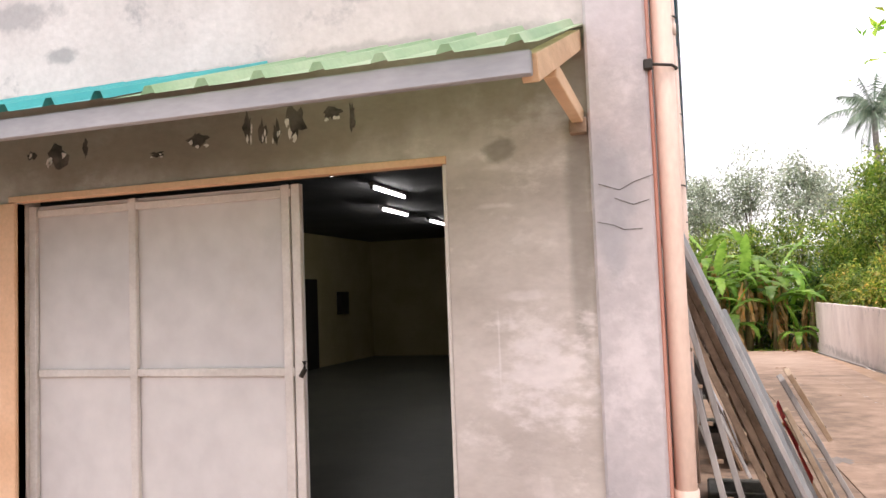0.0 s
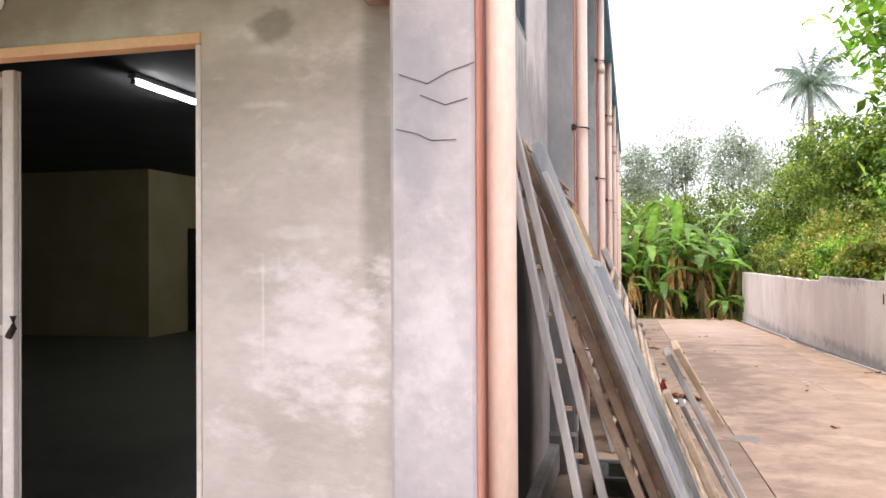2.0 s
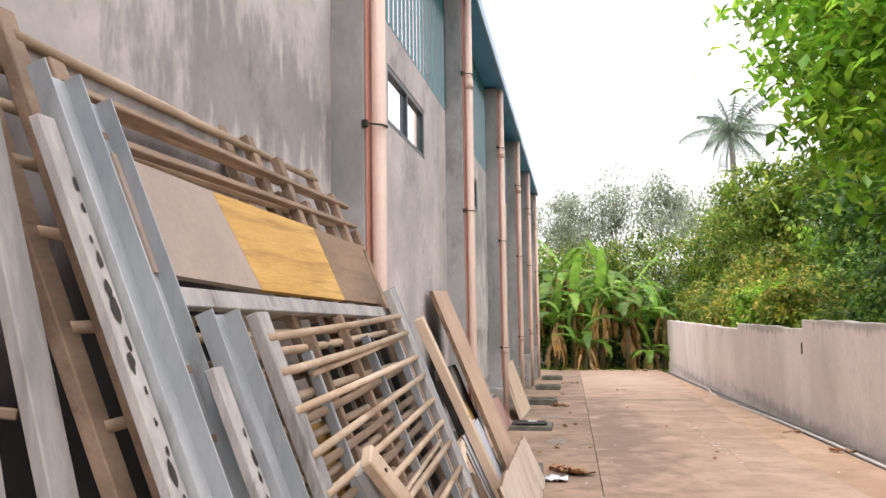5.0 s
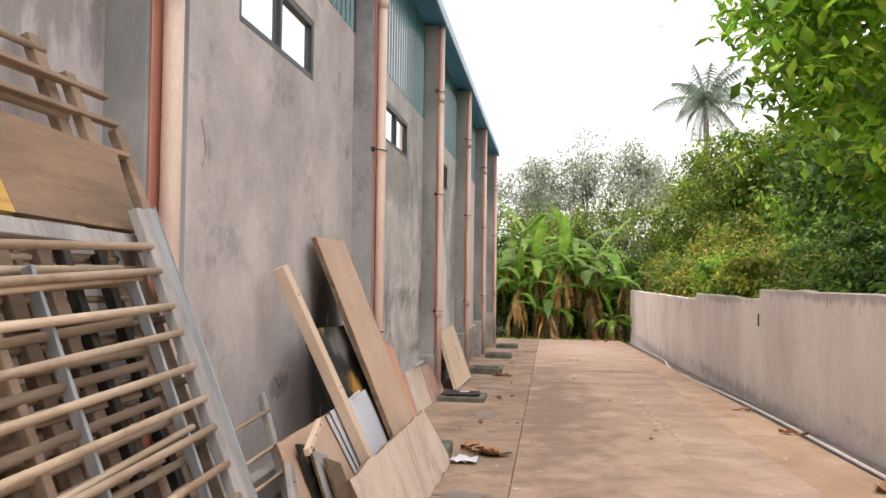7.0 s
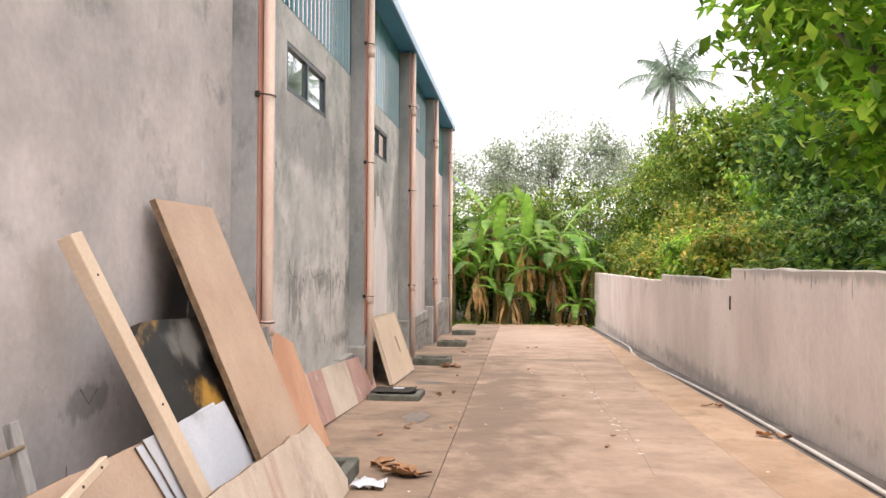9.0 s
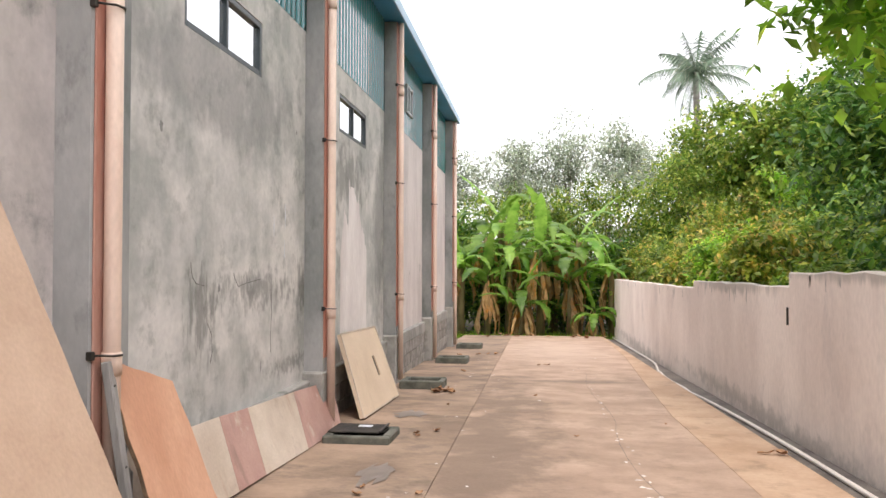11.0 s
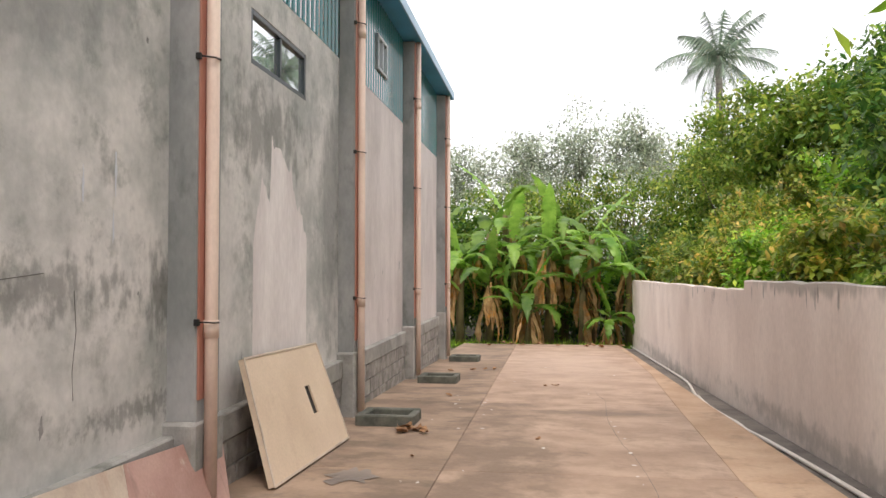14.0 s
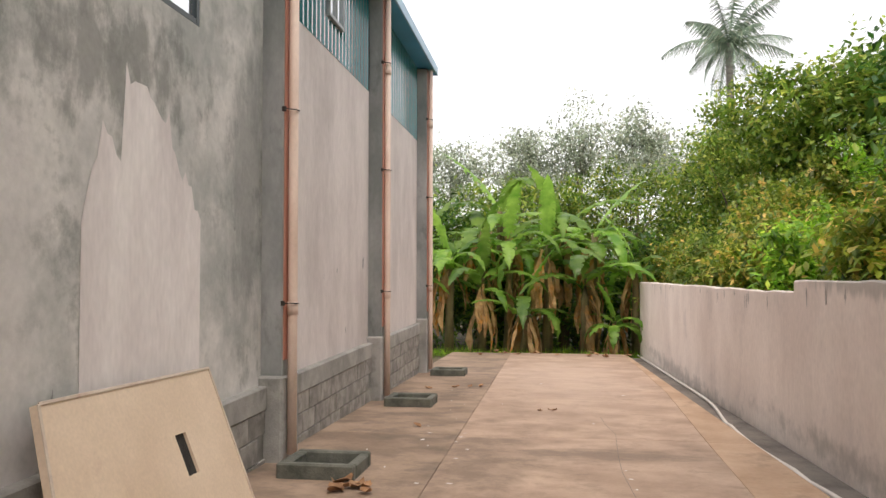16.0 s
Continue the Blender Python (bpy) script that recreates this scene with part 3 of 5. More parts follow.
# ---- building: side wall in bays ----
side = thing("wall_east", "grey cement-plastered warehouse side wall with pilasters", "wall", kind="structure")
PIPE_IN = 0.085
WIN_W, WIN_Z0, WIN_Z1 = 1.43, 2.95, 3.40
near = [FRONT_Y + 0.2] + [BAY0 + BAY * i for i in range(6)]
for i in range(6):
    y0 = near[i] + (0.35 if i else 0.0)
    y1 = near[i + 1]
    t = WALL_X - 0.15
    wy = 8.18 + BAY * (i - 1)
    pieces = [(y0, y1, LEDGE_Z, SHEET_Z)]
    if i <= 3:
        pieces = [(y0, wy, LEDGE_Z, SHEET_Z), (wy + WIN_W, y1, LEDGE_Z, SHEET_Z), (wy, wy + WIN_W, LEDGE_Z, WIN_Z0), (wy, wy + WIN_W, WIN_Z1, SHEET_Z)]
    b = bmesh.new()
    for a0, a1, z0, z1 in pieces:
        box(t, a0, z0, WALL_X, a1, z1, 0, b)
    bmesh.ops.remove_doubles(b, verts=b.verts, dist=0.0005)
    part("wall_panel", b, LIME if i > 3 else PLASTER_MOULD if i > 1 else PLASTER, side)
    part("ledge", box(WALL_X - 0.15, y0, LEDGE_Z - 0.20, WALL_X + 0.075, y1, LEDGE_Z, 0.012), LEDGE, side, "rough cement ledge at the foot of the wall")
    part("plinth", box(WALL_X - 0.15, y0, ground_z(y1) - 0.3, WALL_X + 0.045, y1, LEDGE_Z - 0.2), MORTAR, side)

# concrete blocks of the plinth
blk = box(-0.012, -0.195, -0.095, 0.012, 0.195, 0.095, 0.006)
blk_me = bpy.data.meshes.new("block")
blk.to_mesh(blk_me)
blk.free()
blk_me.materials.append(BLOCK)

# pilasters
for i in range(-1, 6):
    y = BAY0 + BAY * i if i >= 0 else 3.07
    w = 0.35 if i >= 0 else 0.30
    b = box(WALL_X - 0.15 if i >= 0 else -0.36, y, ground_z(y) - 0.4, PIL_X, y + w, EAVE_Z - 0.12 if i >= 0 else 5.6, 0.012)
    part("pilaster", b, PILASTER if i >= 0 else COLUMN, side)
    if i >= 0:
        part("pilaster_foot", box(WALL_X - 0.05, y - 0.05, ground_z(y) - 0.35, PIL_X + 0.015, y + w + 0.04, LEDGE_Z + 0.08, 0.02), LEDGE, side)

# profiled teal cladding above the masonry
def ribbed(y0, y1, x, z0, z1, pitch=0.15, depth=0.06, along='y', slope=0.0):
    b = bmesh.new()
    prof = []
    y = y0
    while y < y1 - 1e-6:
        for f, d in ((0.0, 0), (0.55, 0), (0.65, 1), (0.9, 1)):
            prof.append((min(y + f * pitch, y1), d * depth))
        y += pitch
    prof.append((y1, 0))
    lo = [b.verts.new((x + d, yy, z0)) for yy, d in prof]
    hi = [b.verts.new((x + d, yy, z1)) for yy, d in prof]
    lo2 = [b.verts.new((x + d - 0.004, yy, z0)) for yy, d in prof]
    for k in range(len(prof) - 1):
        b.faces.new((lo[k], lo[k + 1], hi[k + 1], hi[k]))
        b.faces.new((lo2[k], lo2[k + 1], lo[k + 1], lo[k]))
    return b


for i in range(6):
    y0 = near[i] + (0.35 if i else 0.0)
    part("cladding", ribbed(y0, near[i + 1], WALL_X - 0.05, SHEET_Z, EAVE_Z + 0.05), TEAL, side, "ribbed teal metal cladding sheet")
    part("flashing", box(WALL_X - 0.15, y0, SHEET_Z, WALL_X - 0.056, near[i + 1], SHEET_Z + 0.012), LEDGE, side)

# roof: blue sheets with an eave fascia
roof = thing("roof", "blue ribbed metal roof with overhanging eave", "roof", kind="structure")
b = bmesh.new()
y = 3.0
prof = []
while y < END_Y + 0.1:
    prof += [(y, 0), (y + 0.14, 0), (y + 0.16, 0.03), (y + 0.2, 0.03), (y + 0.22, 0)]
    y += 0.25
lo = [b.verts.new((0.0, yy, EAVE_Z + d)) for yy, d in prof]
hi = [b.verts.new((BACK_X / 2, yy, EAVE_Z + 1.6 + d)) for yy, d in prof]
far = [b.verts.new((BACK_X - 0.3, yy, EAVE_Z + d)) for yy, d in prof]
for k in range(len(prof) - 1):
    b.faces.new((lo[k], lo[k + 1], hi[k + 1], hi[k]))
    b.faces.new((hi[k], hi[k + 1], far[k + 1], far[k]))
part("roof_sheet", b, BLUE, roof)
part("soffit", box(WALL_X - 0.1, 3.0, EAVE_Z - 0.10, -0.012, END_Y + 0.08, EAVE_Z - 0.085), BLUE, roof, "blue metal soffit")
part("fascia", box(-0.012, 3.0, EAVE_Z - 0.13, 0.015, END_Y + 0.11, EAVE_Z + 0.035, 0.004), BLUE_EDGE, roof, "pale blue metal fascia")
part("end_fascia", box(BACK_X, END_Y + 0.08, EAVE_Z - 0.13, -0.012, END_Y + 0.11, EAVE_Z + 0.03, 0.004), BLUE_EDGE, roof)

# end and far walls of the building
b = box(BACK_X, END_Y - 0.15, -1.0, WALL_X, END_Y, EAVE_Z - 0.14)
struct("wall_north", b, PLASTER, "plain grey plastered end wall of the warehouse", "wall")
struct("wall_west", box(BACK_X - 0.15, FRONT_Y + 0.151, -1.0, BACK_X, END_Y, EAVE_Z - 0.14), PLASTER, "plain grey plastered far side wall", "wall")

# ---- front wall with the door opening ----
DX0, DX1, DZ = -3.30, -0.97, 2.36
front = thing("wall_south", "weathered cement front wall of the warehouse", "wall", kind="structure")
b = bmesh.new()
box(DX1, FRONT_Y, 0.0, -0.36, FRONT_Y + 0.15, 2.83, 0, b)
box(DX0 - 0.0, FRONT_Y, DZ, DX1, FRONT_Y + 0.15, 2.83, 0, b)
box(BACK_X, FRONT_Y, 0.0, DX0, FRONT_Y + 0.15, 2.83, 0, b)
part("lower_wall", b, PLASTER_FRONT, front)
part("upper_wall", box(BACK_X, FRONT_Y - 0.01, 2.832, -0.36, FRONT_Y + 0.15, 5.6), PLASTER_UPPER, front, "pale stained upper wall above the canopy")

dg = ground_z(FRONT_Y)
frame_ = thing("door_frame", "peach-painted door frame round the sliding door opening", "door frame", kind="structure")
part("head", box(DX0 - 0.05, FRONT_Y - 0.012, DZ - 0.035, DX1, FRONT_Y + 0.05, DZ - 0.002, 0.003), PEACH, frame_)
part("jamb", box(DX0 - 0.16, FRONT_Y - 0.02, dg, DX0, FRONT_Y + 0.05, DZ - 0.037, 0.004), PEACH, frame_)
part("jamb", box(DX1 - 0.018, FRONT_Y - 0.006, dg, DX1 - 0.001, FRONT_Y + 0.05, DZ - 0.037, 0.003), DOORBAR, frame_)

leaf = thing("sliding_door", "white-painted steel sliding door standing half open", "door", kind="structure")
LY = FRONT_Y + 0.10
part("panel", box(DX0 + 0.0, LY, dg + 0.02, -1.715, LY + 0.012, DZ - 0.05), DOORWHITE, leaf)
for x in (DX0 + 0.02, -2.65, -1.79, -1.735):
    part("upright", box(x - 0.022, LY - 0.028, dg + 0.02, x + 0.022, LY - 0.001, DZ - 0.05, 0.004), DOORBAR, leaf)
for z in (dg + 0.06, 1.44, DZ - 0.09):
    part("rail", box(DX0 + 0.05, LY - 0.024, z - 0.02, -1.76, LY - 0.003, z + 0.02, 0.004), DOORBAR, leaf)
part("bolt", tube([(-1.72, LY - 0.04, 1.42), (-1.70, LY - 0.04, 1.45), (-1.70, LY - 0.04, 1.49)], 0.012), DARKMETAL, leaf, "small steel door bolt", smooth=True)

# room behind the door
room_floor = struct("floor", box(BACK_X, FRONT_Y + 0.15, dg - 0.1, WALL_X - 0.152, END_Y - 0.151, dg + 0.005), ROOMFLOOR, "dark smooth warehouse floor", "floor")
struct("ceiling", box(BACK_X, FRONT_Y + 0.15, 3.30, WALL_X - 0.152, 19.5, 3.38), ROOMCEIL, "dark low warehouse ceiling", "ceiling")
inner = thing("wall_inner", "cream-painted inner wall of the warehouse", "wall", kind="structure")
IY = 19.5
b = bmesh.new()
box(-8.3, IY, dg, WALL_X - 0.152, IY + 0.12, 3.3, 0, b)
part("wall_panel", b, ROOMWALL, inner)
part("return_wall", box(BACK_X, 13.57, dg, -8.302, IY + 0.12, 3.3), ROOMWALL, inner)
struct("door_2", box(-8.299, 14.85, dg + 0.006, -8.25, 16.2, dg + 2.05, 0.004), DARKDOOR, "dark inner door in the cream wall", "door")
panelbox = thing("wall_box", "small dark electrical box on the cream inner wall", "electrical box")
part("body", box(-8.3, 17.3, 1.4, -8.2, 17.8, 1.95, 0.006), DARKDOOR, panelbox)
part("cover", box(-8.199, 17.33, 1.43, -8.19, 17.77, 1.92, 0.004), DARKMETAL, panelbox)


def strip_lamp(x, y):
    e = thing("strip_lamp", "white fluorescent strip lamp on the dark ceiling", "lamp", pose(x, y, 3.30), "strip lamps of the warehouse")
    part("body", box(-0.04, -0.62, -0.05, 0.04, 0.62, -0.001, 0.006), DOORWHITE, e)
    part("tube", tube([(0, -0.58, -0.075), (0, 0.58, -0.075)], 0.018), TUBE, e, "glowing lamp tube", smooth=True)
    for s in (-0.6, 0.6):
        part("holder", box(-0.02, s - 0.012, -0.1, 0.02, s + 0.012, -0.051, 0.003), DOORWHITE, e)


for x, y in ((-3.95, 7.6), (-3.95, 10.0), (-4.8, 12.4), (-4.8, 14.8)):
    strip_lamp(x, y)

# ---- canopy over the door ----
can = thing("canopy", "green ribbed sheet canopy on timber brackets over the door", "canopy", kind="structure")
CY0, CZ0, CZ1, CX1 = 2.10, 2.44, 2.84, -0.38


def canopy_sheet(x0, x1, lift):
    b = bmesh.new()
    prof = []
    x = x0
    while x < x1 - 0.01:
        prof += [(x, 0), (min(x + 0.145, x1), 0), (min(x + 0.16, x1), 0.028), (min(x + 0.185, x1), 0.028)]
        x += 0.2
    prof = [p for i, p in enumerate(prof) if i == 0 or p[0] > prof[i - 1][0] + 1e-4]
    if prof[-1][0] < x1 - 1e-4:
        prof.append((x1, 0))
    lo = [b.verts.new((xx, CY0 - 0.05, CZ0 + lift + d)) for xx, d in prof]
    hi = [b.verts.new((xx, FRONT_Y - 0.012, CZ1 + lift + d)) for xx, d in prof]
    for k in range(len(prof) - 1):
        b.faces.new((lo[k], lo[k + 1], hi[k + 1], hi[k]))
    bmesh.ops.recalc_face_normals(b, faces=b.faces)
    return b


part("roof_sheet", canopy_sheet(-1.8, CX1 + 0.02, 0.004), GREEN, can, "pale green translucent roof sheet")
part("roof_sheet", canopy_sheet(-6.4, -1.77, 0.010), TEAL_ROOF, can, "teal metal roof sheet")
part("fascia", box(-6.4, CY0 - 0.02, CZ0 - 0.075, CX1 - 0.01, CY0 + 0.01, CZ0 - 0.004, 0.004), FASCIA, can, "grey metal fascia")
for x in (CX1 - 0.02, -6.2):
    part("rafter", bar((x, CY0 + 0.012, CZ0 - 0.05), (x, FRONT_Y - 0.012, CZ1 - 0.06), 0.05, 0.08), TIMBER, can, "pale timber rafter")
    part("brace", bar((x, 2.45, CZ0 + 0.04), (x, FRONT_Y - 0.01, 2.46), 0.045, 0.06), TIMBER, can)
    part("cleat", box(x - 0.035, FRONT_Y - 0.06, 2.39, x + 0.035, FRONT_Y - 0.012, 2.45, 0.004), BROWNBAR, can)


# ---- windows ----
def side_window(i, y, w, z0, z1, x, frame_mat=FRAME):
    e = thing("window_%d" % i, "dark-framed sliding window with reflecting glass", "window", kind="structure")
    s = 0.045
    for a0, a1, c0, c1 in ((y, y + s, z0, z1), (y + w - s, y + w, z0, z1), (y + s, y + w - s, z0, z0 + s), (y + s, y + w - s, z1 - s, z1), (y + w / 2 - 0.02, y + w / 2 + 0.02, z0 + s, z1 - s)):
        part("frame_bar", box(x - 0.05, a0, c0, x + 0.006, a1, c1, 0.004), frame_mat, e)
    for k in (0, 1):
        a = y + s + k * (w / 2 - 0.025)
        part("pane", box(x - 0.03, a, z0 + s, x - 0.024, a + w / 2 - s - 0.02, z1 - s), GLASS, e)


for i in range(4):
    side_window(i + 1, 8.18 + BAY * (i - 1) + 0.002, WIN_W - 0.004, WIN_Z0 + 0.002, WIN_Z1 - 0.002, WALL_X - 0.01)
side_window(5, 20.7, 0.62, 4.07, 4.57, WALL_X + 0.035, GALV)

# ---- downpipes with their red painted backing strips ----
def downpipe(y, top, foot, name_group):
    e = thing("downpipe", "cream plastic downpipe strapped beside a red-oxide strip", "pipe", group=name_group)
    g = ground_z(y)
    part("pipe", tube([(-0.062, y + PIPE_IN, g + foot), (-0.062, y + PIPE_IN, g + 1.2), (-0.062, y + PIPE_IN, top)], 0.041, 16), CREAM, e, smooth=True)
    part("strip", box(PIL_X, y + 0.004, max(LEDGE_Z + 0.12, 0.5), PIL_X + 0.012, y + 0.13, top, 0.005), RED, e, "red-oxide painted strip")
    for z in ((0.98, 2.63, 4.1) if y > 5 else (2.63, 4.1)):
        strap = part("strap", tube([(-0.112, y - 0.004, z), (-0.075, y + 0.02, z), (-0.03, y + 0.035, z - 0.003), (-0.012, y + PIPE_IN, z - 0.004), (-0.06, y + 0.16, z)], 0.006, 6), DARKMETAL, e, "dark wire strap", smooth=True)
        part("clip", box(-0.135, y - 0.016, z - 0.022, -0.1, y + 0.012, z + 0.02, 0.005), DARKMETAL, strap)
    for z in (1.04, 4.1):
        part("coupling", tube([(-0.062, y + PIPE_IN, z - 0.16), (-0.062, y + PIPE_IN, z - 0.05)], 0.047, 16), CREAM, e, smooth=True)


for i in range(-1, 6):
    downpipe(BAY0 + BAY * i if i >= 0 else 3.07, EAVE_Z - 0.13, 0.05, "downpipes along the wall")


# ---- catch basins at the pipes ----
def basin(y, lid=False):
    m = pose(0.30, y - 0.26, ground_z(y - 0.26) - 0.006, -2.0)
    e = thing("catch_basin", "low square mossy concrete catch basin" + (" with a dark lid" if lid else ""), "drain basin", m, "catch basins under the pipes")
    h = 0.075 if lid else 0.115
    for x0, y0, x1, y1 in ((-0.27, -0.31, 0.34, -0.23), (-0.27, 0.20, 0.34, 0.28), (-0.27, -0.23, -0.18, 0.20), (0.26, -0.23, 0.34, 0.20)):
        part("rim", box(x0, y0, -0.02, x1, y1, h + random.uniform(-0.004, 0.004), 0.014), BASIN, e)
    part("bed", box(-0.18, -0.23, -0.02, 0.26, 0.20, 0.015), BASINDARK, e)
    if lid:
        cover_ = part("lid", box(-0.25, -0.20, h + 0.006, 0.24, 0.24, h + 0.02, 0.006), BASINDARK, e, "dark flat lid")
        part("lid_rim", box(0.225, -0.2, h + 0.02, 0.245, 0.24, h + 0.032, 0.003), DARKMETAL, cover_)
        part("scrap", box(-0.02, 0.05, h + 0.02, 0.11, 0.13, h + 0.028, 0.003), WHITEBOARD, cover_, "pale scrap on the lid")


for i in range(6):
    basin(BAY0 + BAY * i, i == 2)


# ---- leaning boards and gates ----
def on(k, c, y, z, off=0.0):
    """A point on the leaning plane x + k z = c, off metres in front of it."""
    n = math.sqrt(1 + k * k)
    return Vector((c - k * z + off / n, y, z + off * k / n))


def slab_poly(k, c, poly, thick, off=0.0, wobble=0.0):
    """A sheet of that thickness whose outline is given as (y, z) on the leaning plane."""
    b = bmesh.new()
    f = [b.verts.new(on(k, c, y, z, off)) for y, z in poly]
    r = [b.verts.new(on(k, c, y, z, off - thick)) for y, z in poly]
    b.faces.new(f)
    b.faces.new(r[::-1])
    n = len(poly)
    for i in range(n):
        b.faces.new((f[i], r[i], r[(i + 1) % n], f[(i + 1) % n]))
    bmesh.ops.recalc_face_normals(b, faces=b.faces)
    return b


def ragged(poly, amp, step=0.12):
    """The same outline with uneven edges."""
    out = []
    for (a, b), (c, d) in zip(poly, poly[1:] + poly[:1]):
        n = max(1, int(math.hypot(c - a, d - b) / step))
        for i in range(n):
            t = i / n
            j = 0 if i == 0 else amp
            out.append((a + (c - a) * t + random.uniform(-j, j), b + (d - b) * t + random.uniform(-j, j)))
    return out


def board(name, label, category, k, c, poly, thick, material, rough_edge=0.004, group=""):
    e = thing(name, label, category, group=group)
    p = ragged(poly, rough_edge)
    part("face", slab_poly(k, c, p, 0.003), material, e)
    part("core", slab_poly(k, c, p, thick, -0.0035), DARKMETAL if material is BLACKBOARD else EDGEPLY, e, "dark layered board edge")
    return e


def gate(label, k, c, rails, bars, y0, y1, rail_mat, bar_mat, rail_w=0.05, bar_r=0.014, square=False, foot=None, tilt=0.0):
    """A leaning grille: rails as (y, top z), bars at the heights given."""
    e = thing("gate_grille", label, "gate", group="old gates leaning on the wall")
    for y, zt in rails:
        zb = (ground_z(y) if foot is None else foot)
        part("rail", bar(on(k, c, y, zb + 0.01), on(k, c, y + random.uniform(-0.02, 0.02), zt), rail_w, 0.035, (1, 0, k)), rail_mat, e)
    for z in bars:
        a, b_ = random.uniform(-0.012, 0.012), random.uniform(-0.012, 0.012)
        p, q = on(k, c, y0, z + a - tilt, 0.012), on(k, c, y1, z + b_ + tilt, 0.012)
        if square:
            part("bar", bar(p, q, 0.022, 0.03, (1, 0, k)), bar_mat, e)
        else:
            part("bar", tube([p, (p + q) / 2 + Vector((random.uniform(-0.006, 0.006), 0, random.uniform(-0.008, 0.004))), q], bar_r, 8), bar_mat, e, smooth=True)
    return e


K = 0.4
gate("tall brown timber grille leaning against the plaster wall", K, 0.60, [(4.22, 2.36), (5.50, 2.36), (5.92, 2.12)], [2.28, 2.17, 2.06, 1.95, 1.8, 1.6, 1.4, 1.2, 1.0, 0.8, 0.6], 4.22, 5.95, BROWNBAR, STICK, 0.06)
gate("brown timber grille with round bars among leaning gates", K, 0.65, [(4.3, 2.3), (5.62, 2.30), (6.33, 2.29)], [2.24, 2.13, 2.02, 1.9, 1.75, 1.55, 1.3, 1.1, 0.9, 0.7, 0.5], 4.3, 6.36, BROWNBAR, STICK, 0.06)
gate("weathered grille with brown posts behind a stained board", K, 0.69, [(4.35, 2.2), (5.76, 2.24), (5.95, 2.08), (6.42, 2.18), (6.62, 2.02)], [2.13, 2.03, 1.93, 1.5, 1.35, 1.15, 0.95, 0.75, 0.55, 0.35], 4.35, 6.6, BROWNBAR, BROWNBAR, 0.055, square=True)

ply = thing("stained_board", "long plywood board stained yellow and brown on gates", "board")
part("end_section", slab_poly(K, 0.725, [(4.43, 1.72), (5.02, 1.69), (4.92, 1.98), (4.43, 2.0)], 0.02), DULLTAN, ply, "pinkish tan bare section")
part("yellow_section", slab_poly(K, 0.725, [(5.022, 1.69), (5.85, 1.663), (5.80, 1.957), (4.922, 1.98)], 0.02), YELLOWPLY, ply, "yellow stained section")
part("brown_section", slab_poly(K, 0.725, [(5.852, 1.663), (6.46, 1.645), (6.50, 1.93), (5.802, 1.957)], 0.02), BROWNPLY, ply, "brown weathered section")
part("batten", bar(on(K, 0.735, 4.45, 1.66), on(K, 0.735, 6.44, 1.60), 0.05, 0.03, (1, 0, K)), GREYBOARD, ply)
board("lower_board", "yellow-stained plywood sheet behind the grilles", "board", K, 0.64, [(4.55, 0.35), (5.75, 0.33), (5.7, 1.25), (4.55, 1.28)], 0.018, YELLOWPLY)
board("brown_sheet", "brown plywood sheet behind the grilles", "board", K, 0.60, [(5.3, 0.3), (6.3, 0.28), (6.25, 1.1), (5.3, 1.15)], 0.018, BROWNPLY)

gate("grille with dark uprights and brown bars between gates", K, 0.72, [(5.42, 1.58), (5.98, 1.58), (6.18, 1.56), (4.7, 1.5)], [1.5, 1.38, 1.27, 1.16, 1.04, 0.92, 0.8, 0.69, 0.57, 0.45, 0.34, 0.22], 4.65, 6.25, DARKMETAL, STICK, 0.035)
gate("rusty grille with weathered round bars among gates", K, 0.75, [(5.6, 1.6), (5.2, 1.55), (4.85, 1.5)], [1.46, 1.33, 1.21, 1.1, 0.98, 0.86, 0.74, 0.62, 0.5, 0.38, 0.26], 4.6, 6.15, BROWNBAR, BROWNBAR, 0.03, tilt=0.015)
gate("grey steel gate with sun-bleached round bars leaning", K, 0.80, [(6.36, 1.71), (4.73, 1.62)], [1.575 - 0.098 * i for i in range(15)], 4.71, 6.34, GREYBOARD, STICK, 0.075, 0.0125, tilt=0.02)
gate("thin rusty grille with many weathered bars among gates", K, 0.665, [(4.9, 1.6), (5.3, 1.62), (5.85, 1.6), (6.3, 1.6)], [1.55, 1.44, 1.31, 1.2, 1.07, 0.97, 0.83, 0.72, 0.6, 0.47], 4.5, 6.32, BROWNBAR, STICK, 0.03, 0.011, tilt=-0.02)
gate("light grey steel grille with thin uprights", K, 0.775, [(5.05, 1.5), (5.75, 1.52), (6.2, 1.5)], [1.45, 1.0, 0.55, 0.3], 5.0, 6.25, GALV, STICK, 0.014, 0.011, tilt=0.025)
rl = thing("steel_angle", "grey galvanised steel angle leaning at a gate's edge", "steel angle")
part("flange", bar(on(K, 0.81, 6.43, ground_z(6.4) + 0.01), on(K, 0.81, 6.43, 1.72), 0.055, 0.006, (1, 0, K), 0.001), GALV, rl)
part("web", bar(on(K, 0.79, 6.459, ground_z(6.4) + 0.01), on(K, 0.79, 6.459, 1.72), 0.004, 0.05, (1, 0, K), 0.001), GALV, rl)


